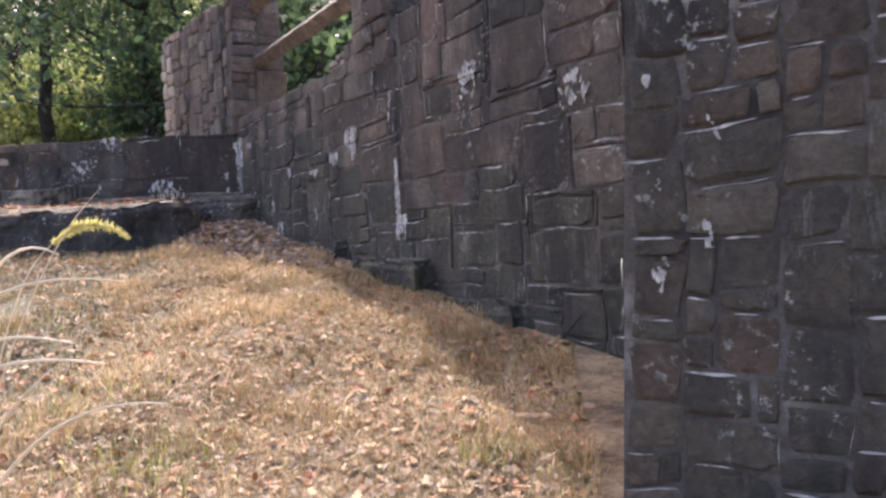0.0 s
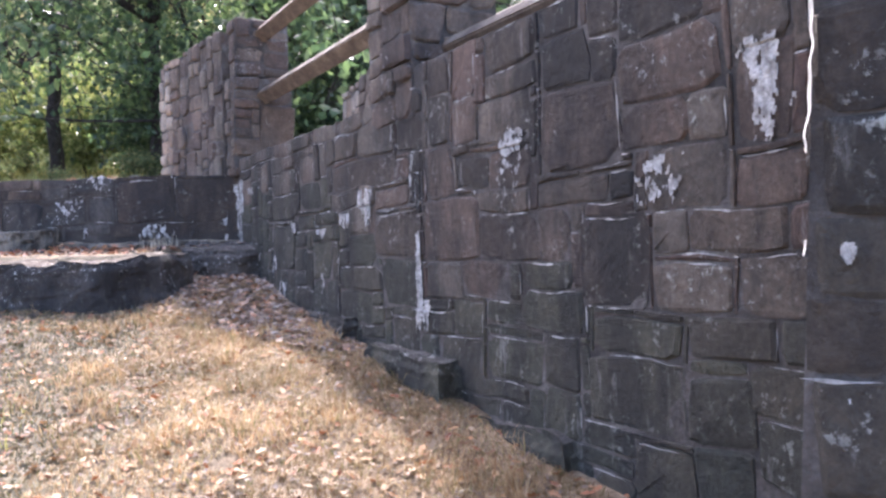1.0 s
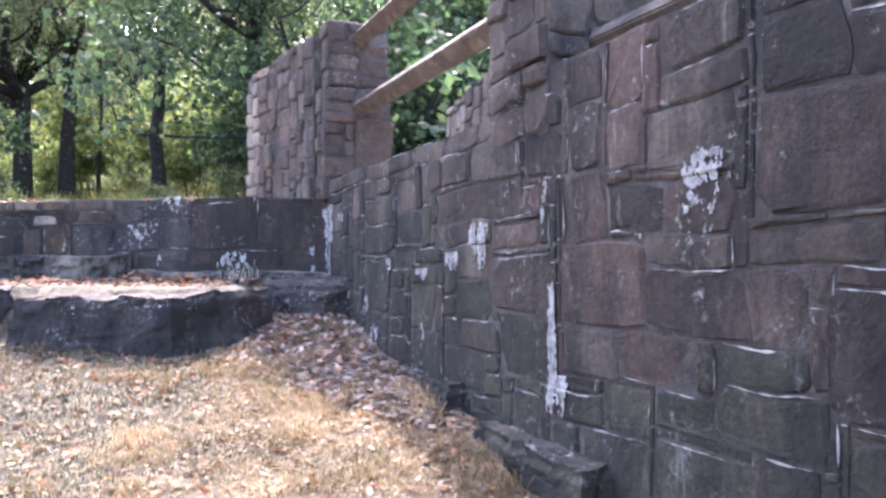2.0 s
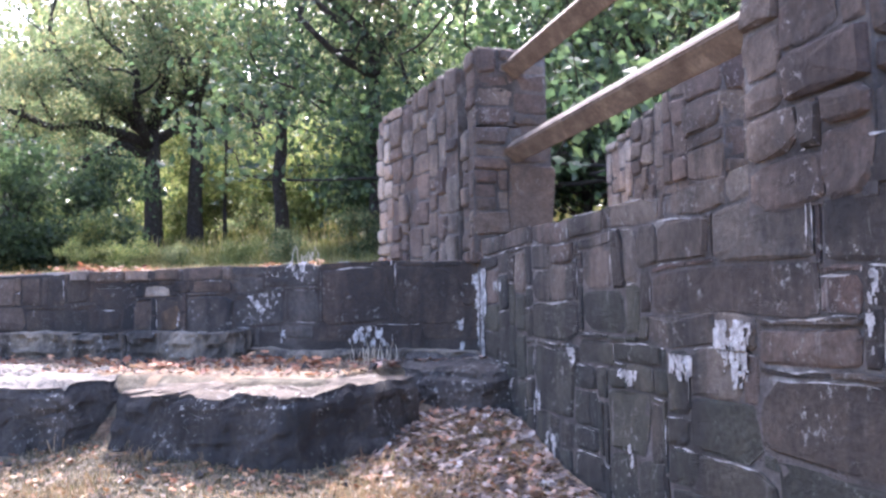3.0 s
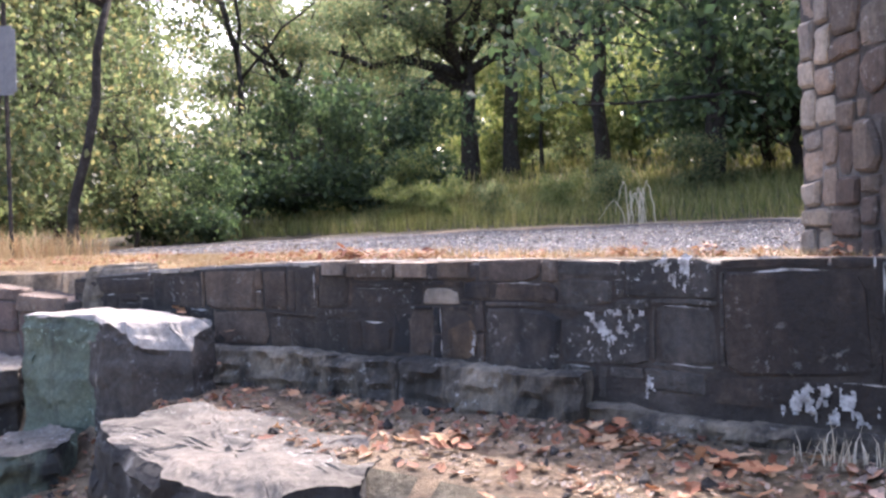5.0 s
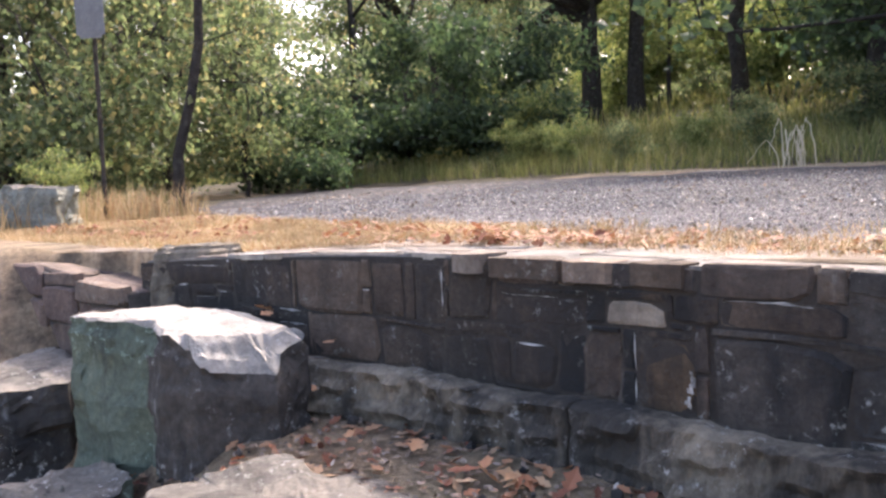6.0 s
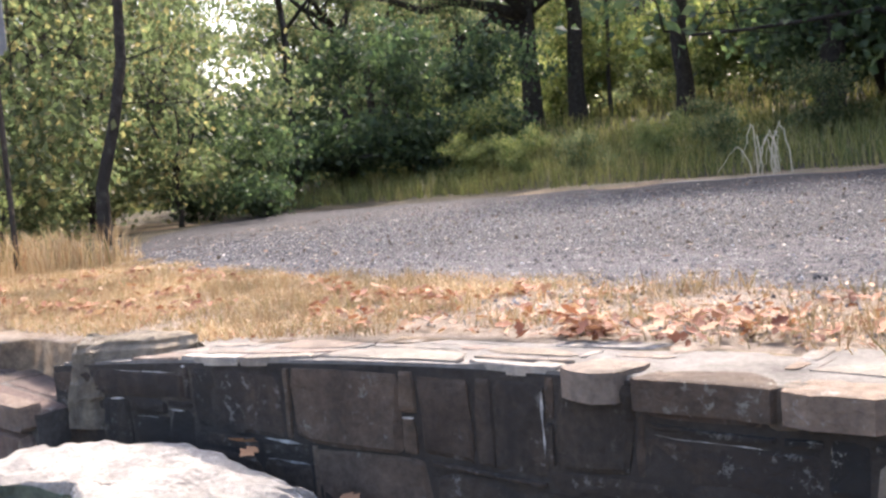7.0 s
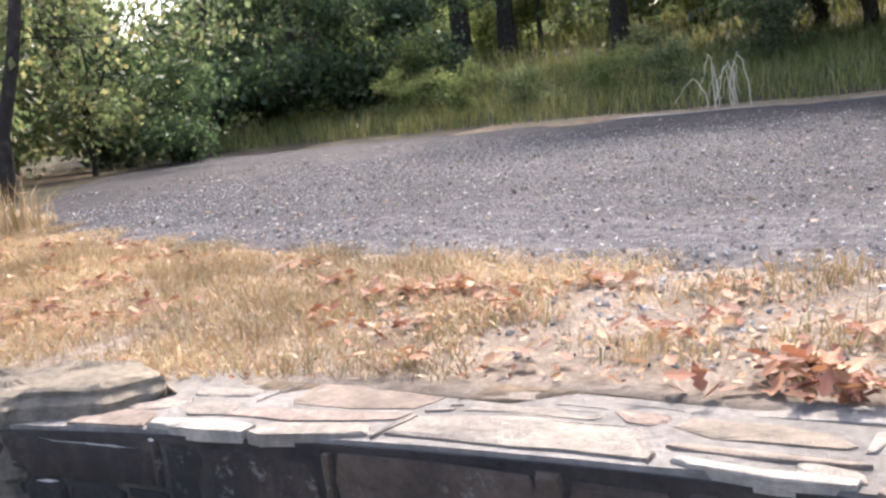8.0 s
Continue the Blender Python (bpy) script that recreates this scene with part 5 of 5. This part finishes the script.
def fill(field, place, towards, parent, pick, fixed, cell, sizes, keep, seam=0.28, clip=None, name="stone", seams_out=0.6, **kw):
    """Lays a field of stones, each a part of the wall, with lime along some joints. Gives the rects with how proud each stands."""
    wide, high = field
    rects = [r for r in lay(rs, wide, high, cell, sizes, fixed) if keep(r)]
    V, F, laid = [], [], []
    rects = [r for r in ([clip(r) for r in rects] if clip else rects) if r[3] - r[2] > 0.025]
    for r in rects:
        v, f = stone_mesh(rs, r, place, **kw)
        f = oriented(v, f, towards)
        part(name, arrays(name, v, f, pick(r)), None, parent)
        c = (r[0] + r[1]) / 2, (r[2] + r[3]) / 2
        out = (Vector(v[-1]) - place(c[0], c[1], 0)).dot(towards)
        laid.append((*r, out))
        if rs.random() < seam:
            # lime that has bled out along one joint, thick and thin, and down a corner
            upright = rs.random() < 0.3
            a, b = (r[2], r[3]) if upright else (r[0], r[1])
            a, b = a + (b - a) * rs.random() * 0.3, b - (b - a) * rs.random() * 0.3
            steps, o, key = max(4, int((b - a) / 0.015)), len(V), rs.uniform(0, 50)
            for k in range(steps + 1):
                aa = a + (b - a) * k / steps
                at_a, at_z = (r[1], aa) if upright else (aa, r[3] - 0.006)
                w = noise.noise_vector((at_a * 2.6, at_z * 2.6, 1.5)) * kw.get("wobble", 0.03)
                h = max(0.0005, 0.0042 * (0.5 + 1.3 * noise.noise((aa * 18, key, 0)))) * min(1.0, 4 * k / steps, 4 * (steps - k) / steps)
                drift = 0.006 * noise.noise((aa * 11, key, 7))
                for e in (-h, h):
                    V.append(place(at_a + w.x + (e + drift if upright else 0), at_z + w.y + (0 if upright else e + drift), max(out, 0) * 0.8 + 0.004))
                if k:
                    q = o + 2 * k
                    F.append((q - 2, q, q + 1, q - 1))
    if V:
        part("lime_seams", arrays("lime_seams", V, F, LIME), None, parent, "thin white lime lines along stone joints")
    return laid


def deposit(parent, place, laid, a0, a1, z0, z1, seed, fine=0.008, spotty=0.0, solid=0.0):
    """A crust of lime that has run down the wall, following the stones under it."""
    na, nz = max(3, int((a1 - a0) / fine)), max(3, int((z1 - z0) / fine))
    r_ = random.Random(seed)

    def depth(a, z):
        best = 0.0
        for b0, b1, c0, c1, out in laid:
            if b0 < a < b1 and c0 < z < c1:
                best = out
        return best + 0.006

    index, V, F = {}, [], []

    def vert(i, j):
        if (i, j) not in index:
            a, z = a0 + (a1 - a0) * i / na, z0 + (z1 - z0) * j / nz
            index[i, j] = len(V)
            V.append(place(a + r_.uniform(-0.35, 0.35) * fine, z + r_.uniform(-0.35, 0.35) * fine, depth(a, z) + r_.uniform(0, 0.003)))
        return index[i, j]

    for i in range(na):
        for j in range(nz):
            u, v = (i + 0.5) / na, (j + 0.5) / nz
            a, z = a0 + (a1 - a0) * u, z0 + (z1 - z0) * v
            u = 0.5 + (u - 0.5) * (1.15 + 0.9 * noise.noise((z * 9, seed, 2.5))) + 0.3 * noise.noise((z * 6, seed, 0.5))
            k = 0.38 + solid + 1.0 * noise.noise((a * 26 + seed, z * (4 + 16 * spotty), seed * 1.3)) + 0.6 * noise.noise((a * 70, z * 34, seed))
            k -= 0.8 * (abs(u - 0.5) * 2) ** 3 + (0.5 * (1 - v) ** 2 if v < 0.5 else 0) + 0.6 * max(0, v - 0.9) * 5 + 0.35 * spotty
            if k > 0.12:
                F.append((vert(i, j), vert(i + 1, j), vert(i + 1, j + 1), vert(i, j + 1)))
    if F:
        part("lime_deposit", arrays("lime_deposit", V, F, LIME), None, parent, "white crust of run-down lime")


# the tall wall: some large stones are set where they stand, the rest fills in
UPHILL = [(1.02, 1.62, 1.62, 1.98), (1.02, 1.71, 2.01, 2.22), (1.71, 2.1, 1.92, 2.04), (1.77, 2.22, 2.07, 2.28), (2.1, 2.55, 1.95, 2.04), (2.22, 2.46, 1.83, 1.95), (2.43, 2.94, 2.04, 2.16), (2.46, 3.51, 2.16, 2.34),
             (2.52, 2.94, 2.37, 2.55), (2.58, 3.12, 1.29, 1.5), (2.76, 3.21, 1.65, 1.86), (2.82, 3.3, 1.5, 1.65), (2.97, 3.48, 2.34, 2.55), (3.21, 3.72, 2.01, 2.13), (3.21, 3.81, 1.71, 1.98), (3.3, 3.87, 1.41, 1.71),
             (3.54, 3.9, 2.31, 2.52), (3.9, 4.5, 1.68, 2.01), (3.93, 4.26, 2.01, 2.31), (3.93, 4.32, 1.47, 1.68), (3.96, 4.23, 2.31, 2.58), (4.05, 4.53, 1.02, 1.29)]
DOWNHILL = [(4.26, 4.5, 2.28, 2.52), (4.29, 4.62, 2.04, 2.22), (4.32, 4.8, 1.5, 1.68), (4.5, 5.04, 1.68, 1.92), (4.53, 4.98, 2.25, 2.46), (4.56, 5.04, 1.11, 1.32), (4.59, 5.04, 2.46, 2.58), (4.62, 4.98, 2.04, 2.22),
              (4.89, 5.37, 1.38, 1.56), (5.04, 5.34, 0.93, 1.14), (5.04, 5.52, 1.92, 2.04), (5.07, 5.61, 2.07, 2.4), (5.37, 5.76, 1.5, 1.86), (5.4, 5.97, 1.05, 1.32), (5.43, 5.94, 1.32, 1.47), (5.61, 5.97, 2.1, 2.28),
              (5.76, 6.15, 1.86, 2.1), (5.79, 6.18, 1.5, 1.68), (5.97, 6.36, 1.35, 1.5), (5.97, 6.39, 1.71, 1.86), (6.18, 6.42, 2.07, 2.37), (6.18, 6.48, 1.86, 2.04), (6.21, 6.51, 1.5, 1.71)]
COPING = [(0.02 + 0.52 * k, 0.46 + 0.52 * k, 2.55, 2.67) for k in range(6)]


def pick_tall(r):
    """The lowest courses are damp and blackened by algae up to an uneven line."""
    s, z = (r[0] + r[1]) / 2, (r[2] + r[3]) / 2
    line = 1.56 + 0.7 * (1 - smooth(1.5, 4.2, s)) + 0.25 * noise.noise((s * 1.3, z * 1.1, 2.2))
    return DAMP_STONE if z < line else WALL_STONE


tall_laid = fill((7.2, 2.79), lambda a, z, n: tall(a, z, n), OUT, tall_wall, pick_tall, UPHILL + DOWNHILL + COPING, 0.03, [(2 * a, 2 * b) for a, b in MIXED] + [(11, 7), (15, 9), (13, 6)],
                 lambda r: r[3] > 1.35 - 0.15 * r[0] - 0.25 and r[2] < (WALL_TOP - 0.04 if r[0] < 3.7 else 2.76),
                 clip=lambda r: (*r[:3], min(r[3], WALL_TOP - 0.005)) if r[0] < 3.78 else r, seam=0.7, joint=0.014, corner=1.5, skew=0.1, proud=(0.003, 0.013))
for k, d in enumerate([(2.92, 3.20, 1.91, 2.15), (3.79, 3.88, 1.40, 1.86), (3.79, 4.00, 1.30, 1.47), (2.63, 2.80, 1.91, 2.01), (2.10, 2.40, 1.85, 1.92), (1.56, 1.67, 1.88, 1.99), (4.73, 4.97, 2.07, 2.31), (6.18, 6.46, 2.06, 2.40)]):
    deposit(tall_wall, lambda a, z, n: tall(a, z, n), tall_laid, *d, k + 1, solid=(-0.05, 0.1, 0.0, 0.0, 0.1, 0.1, -0.2, -0.3)[k])
for k, d in enumerate([(4.69, 4.99, 2.03, 2.26), (5.69, 6.05, 1.86, 2.07), (3.72, 3.80, 2.0, 2.3), (1.0, 1.16, 1.55, 1.75), (0.6, 0.75, 1.62, 1.80), (2.2, 2.3, 1.45, 1.6)]):
    deposit(tall_wall, lambda a, z, n: tall(a, z, n), tall_laid, *d, k + 21, spotty=0.8)

for k, d in enumerate([(0.12, 0.34, 1.60, 1.86), (0.38, 0.60, 1.48, 1.66), (0.30, 0.50, 2.28, 2.36), (1.2, 1.4, 1.38, 1.52)]):
    deposit(tall_wall, lambda a, z, n: tall(a, z, n), tall_laid, *d, k + 41, spotty=0.2)

deposit(tall_wall, lambda a, z, n: tall(a, z, n), tall_laid, 0.0, 0.15, 1.84, 2.46, 61, solid=0.3)
jog_laid = fill((3.3, 4.0), lambda a, z, n: jog(a, z - 0.8, n), JOG_OUT, jog_wall, lambda r: JOG_STONE, [], 0.035, MIXED + [(6, 6), (5, 7), (7, 6), (8, 5)], lambda r: r[0] < 1.7 and r[2] > 0.5, seam=0.6, joint=0.014, corner=1.5, skew=0.1, proud=(0.003, 0.016))

for k, d in enumerate([(0.16, 0.29, 1.70, 1.81), (0.10, 0.17, 1.81, 1.88), (0.05, 0.15, 1.55, 1.64), (0.01, 0.09, 1.44, 1.50), (0.02, 0.10, 1.66, 1.74), (0.22, 0.32, 1.50, 1.66), (0.20, 0.30, 1.90, 2.02), (0.06, 0.16, 1.10, 1.22), (0.2, 0.3, 1.15, 1.32)]):
    deposit(jog_wall, lambda a, z, n: jog(a, z - 0.8, n), jog_laid, d[0], d[1], d[2] + 0.8, d[3] + 0.8, k + 81, fine=0.004, spotty=0.5, solid=-0.3)

# lime bled out along the corner of the stepped-out wall
V, F = [], []
for k in range(150):
    z = 0.75 + 2.15 * k / 149
    w = 0.003 + 0.009 * max(0.0, noise.noise((z * 7, 0.3, 1.0)) + 0.05)
    bite = 0.006 * noise.noise((z * 25, 2.0, 0)) + 0.008 * noise.noise((z * 5, 6.0, 0))
    V += [jog(-0.005 + bite, z, 0.012), jog(w + bite, z, 0.03)]
    if k and noise.noise((z * 3.1, 4.0, 0.7)) + 0.5 * noise.noise((z * 13, 2.0, 0.7)) > 0.0:
        q = 2 * k
        F.append((q - 2, q - 1, q + 1, q))
part("lime_seams", arrays("lime_seams", V, F, LIME), None, jog_wall, "white lime line down the wall corner")

# the low wall: x and z of the stones that can be told apart
LOW = [(-7.89, -7.41, 2.35, 2.47), (-7.26, -6.96, 2.26, 2.47), (-6.93, -6.51, 2.26, 2.5), (-6.84, -6.42, 2.05, 2.26), (-6.45, -6.27, 2.26, 2.5), (-6.42, -6.12, 2.05, 2.23), (-6.21, -6.06, 2.26, 2.5), (-6.12, -5.82, 2.02, 2.23),
       (-6.03, -5.82, 2.29, 2.53), (-5.79, -5.4, 2.29, 2.41), (-5.79, -5.52, 2.44, 2.53), (-5.73, -5.52, 2.05, 2.23), (-5.43, -4.95, 2.44, 2.53), (-5.4, -5.25, 2.05, 2.29), (-5.31, -5.07, 2.32, 2.41), (-5.19, -4.98, 2.05, 2.29),
       (-5.04, -4.89, 2.35, 2.44), (-4.92, -4.5, 2.02, 2.32), (-4.89, -4.5, 2.35, 2.44), (-4.5, -4.2, 2.47, 2.56), (-4.5, -4.05, 2.08, 2.32), (-4.17, -3.75, 2.38, 2.56), (-4.02, -3.75, 2.11, 2.35), (-3.72, -3.18, 2.08, 2.5), (-3.15, -2.64, 2.08, 2.5)]


def low_pick(r):
    """Brown and tan stones, black ones under the run-off, three that are crusted with lichen, and a paler top course.
    """
    x, z = -8.1 + (r[0] + r[1]) / 2, 1.3 + (r[2] + r[3]) / 2
    if -5.31 < x < -5.07 and 2.32 < z < 2.41:
        return PALE_STONE
    if -5.2 < x < -4.97 and 2.0 < z < 2.29:
        return ORANGE_STONE
    if -6.95 < x < -6.4 or -5.4 < x < -5.24 and z < 2.29:
        return TAN_STONE
    if -4.5 < x < -3.74:
        return LICHEN_STONE
    if x > -3.74 or -6.5 < x < -5.5 and z < 2.44 or x < -6.95:
        return BLACK_STONE
    # sunlit upper course: its light is put into a paler stone colour
    if z > 2.42 and x > -5.85:
        return PILLAR_STONE
    return LOW_STONE


low_laid = fill((5.75, 1.28), lambda a, z, n: low_place(a, z + 1.3, n), Vector((0, -1, 0)), low_wall, low_pick, [(x0 + 8.1, x1 + 8.1, z0 - 1.3, z1 - 1.3) for x0, x1, z0, z1 in LOW],
                0.03, [(2 * a, 2 * b) for a, b in FLAT] + [(9, 5), (13, 5)], lambda r: r[3] > 0.72 and r[2] < 1.24, seam=0.22, joint=0.013, proud=(0.0, 0.012), back=-0.05, wobble=0.016, corner=1.5, skew=0.08,
                clip=lambda r: (*r[:3], min(r[3], low_top(-8.1 + r[0]) - 1.3 + 0.008 - 0.032 * smooth(-5.3, -6.3, -8.1 + r[0]))))
low_at = lambda a, z, n: low_place(a, z + 1.3, n)
deposit(low_wall, low_at, low_laid, 5.53, 5.72, 0.50, 1.17, 51, solid=0.35)
deposit(low_wall, low_at, low_laid, 5.40, 5.50, 0.52, 0.85, 56, spotty=0.5)
deposit(low_wall, low_at, low_laid, 4.58, 5.04, 0.62, 0.77, 52, spotty=0.7, solid=0.15)
deposit(low_wall, low_at, low_laid, 3.09, 3.15, 0.74, 0.90, 57, spotty=1.0, solid=0.2)
deposit(low_wall, low_at, low_laid, 4.0, 4.1, 0.62, 0.75, 53, spotty=0.5)
deposit(low_wall, low_at, low_laid, 3.72, 4.02, 0.82, 1.02, 54, spotty=1.0)
deposit(low_wall, low_at, low_laid, 3.95, 4.35, 1.10, 1.26, 55, spotty=1.0)

# the footing: rough broken bedrock ledges that stand out under the low wall
ledge_rects = []
a = 0.9
while a < 5.55:
    b = min(5.6, a + rs.uniform(1.0, 1.9))
    if 5.6 - b < 0.5:
        b = 5.6
    top = 0.735 if b < 4.8 else 0.60
    ledge_rects.append((a, b - 0.008, 0.36, top, 0.125 if b < 3.9 else 0.07))
    a = b
for r in ledge_rects:
    n, m = max(4, int((r[1] - r[0]) / 0.022)), 14
    V, F = [], []
    shift = rs.uniform(-0.02, 0.02)
    for k in range(n + 1):
        a = r[0] + (r[1] - r[0]) * k / n
        end = min(1.0, min(k, n - k) / 2.5)
        lip = r[3] + 0.03 * noise.noise((a * 1.9, 0.5, 8.8)) + 0.012 * noise.noise((a * 11, r[3], 2.8))
        for i in range(m):
            t = i / (m - 1)
            z = r[2] + (lip - r[2]) * min(1, t * 1.25)
            out = r[4] + shift - 0.02 * t if t < 0.8 else (r[4] + shift - 0.02) * (1 - (t - 0.8) / 0.2) - 0.03 * (t - 0.8) / 0.2
            bed = math.floor((z + 0.02 * noise.noise((a * 4, 0, 0))) * 26)
            o = out + (0.04 * noise.noise((a * 2.6, z * 4, 3.3)) + 0.045 * noise.noise((a * 6, bed * 2.7, 1.3)) + 0.02 * noise.noise((a * 22, z * 22, 1.3)) + 0.008 * noise.noise((a * 60, z * 60, 4.3))) * (1 if t < 0.9 else 0.3)
            V.append(low_at(a, z + 0.006 * noise.noise((a * 30, i, 2.0)), (max(o, -0.02) if t < 0.97 else -0.03) * (0.75 + 0.25 * end)))
        if k:
            q = m * k
            F += [(q - m + i, q + i, q + 1 + i, q - m + 1 + i) for i in range(m - 1)]
    F += [tuple(range(m))[::-1], tuple(m * n + i for i in range(m))]
    part("footing_ledge", arrays("footing_ledge", V, F, FOOTING_STONE), None, low_wall, "rough lichened footing ledge")

# the flagged top: irregular pale flags bedded in mortar, a little over the face
bed_v, bed_f = [], []
for k, x in enumerate(np.arange(-8.05, -2.3, 0.1)):
    y, t = low_face(x), low_top(x)
    wave = 0.006 * noise.noise((x * 6, 0, 0))
    bed_v += [(x, y + 0.004, t - 0.05), (x, y + 0.008, t - 0.010 + wave), (x, y + 0.2, t - 0.003), (x, y + 0.42, t - 0.004 + wave), (x, y + 0.5, t - 0.05)]
    if k:
        bed_f += [(5 * k - 5 + i, 5 * k + i, 5 * k + 1 + i, 5 * k - 4 + i) for i in range(4)]
part("mortar_bed", arrays("mortar_bed", bed_v, bed_f, MORTAR_TOP), None, low_wall, "pale mortar bed on the wall top")
FLAGS = [(-6.86, -6.38, 0.0, 0.15), (-6.36, -6.02, 0.06, 0.12), (-7.14, -6.88, 0.0, 0.09), (-7.46, -7.16, 0.0, 0.09), (-7.56, -7.30, 0.21, 0.30), (-7.28, -6.84, 0.18, 0.36), (-6.82, -6.64, 0.21, 0.30), (-6.80, -6.50, 0.15, 0.21),
         (-6.34, -6.0, 0.0, 0.06), (-5.98, -5.8, 0.0, 0.15), (-5.78, -5.5, 0.0, 0.12), (-5.47, -5.0, 0.0, 0.12), (-6.6, -5.9, 0.24, 0.36)]
top_sizes = [(10, 5), (14, 6), (12, 7), (8, 5), (16, 6), (9, 4), (11, 8), (5, 4), (7, 6)]
fill((5.65, 0.42), lambda a, z, n: Vector((-8.05 + a, low_face(-8.05 + a) + 0.012 - (0.022 + 0.03 * noise.noise((a * 2.7, 0.5, 6.0))) * smooth(-5.3, -6.3, -8.05 + a) + z, low_top(-8.05 + a) - 0.003 + n * 0.5)), Vector((0, 0, 1)), low_wall, lambda r: FLAG_STONE,
     [(x0 + 8.05, x1 + 8.05, d0, d1) for x0, x1, d0, d1 in FLAGS], 0.03, top_sizes, lambda r: rs.random() < 0.9 - 0.5 * (r[2] > 0.25) and not (1.72 < r[0] < 3.0 and r[2] < 0.1), seam=0, name="flagstone", joint=0.03, proud=(0.0, 0.008), wobble=0.03, back=-0.05, corner=2.3, skew=0.35)
# thick broken blocks that take the place of flags along this stretch of the edge
cope = random.Random(71)
for x0, x1, d0, d1, lift, mat in ((-6.33, -6.14, 0.0, 0.09, -0.012, FLAG_STONE), (-6.12, -6.03, 0.01, 0.08, -0.006, FLAG_STONE), (-6.01, -5.83, -0.035, 0.11, 0.008, FLAG_STONE), (-5.78, -5.51, -0.03, 0.12, -0.004, TAN_STONE), (-5.48, -5.24, -0.015, 0.11, -0.002, FLAG_STONE), (-5.22, -5.02, -0.02, 0.1, 0.0, TAN_STONE)):
    v, f = stone_mesh(cope, (x0, x1, d0, d1), lambda a, z, n, up=lift: Vector((a, low_face(a) - 0.004 + z, low_top(a) - 0.006 + up + n * 0.6)), joint=0.008, proud=(0.004, 0.014), wobble=0.045, back=-0.12, corner=2.3, skew=0.4)
    part("coping_stone", arrays("coping_stone", v, oriented(v, f, Vector((0, 0, 1))), mat), None, low_wall)
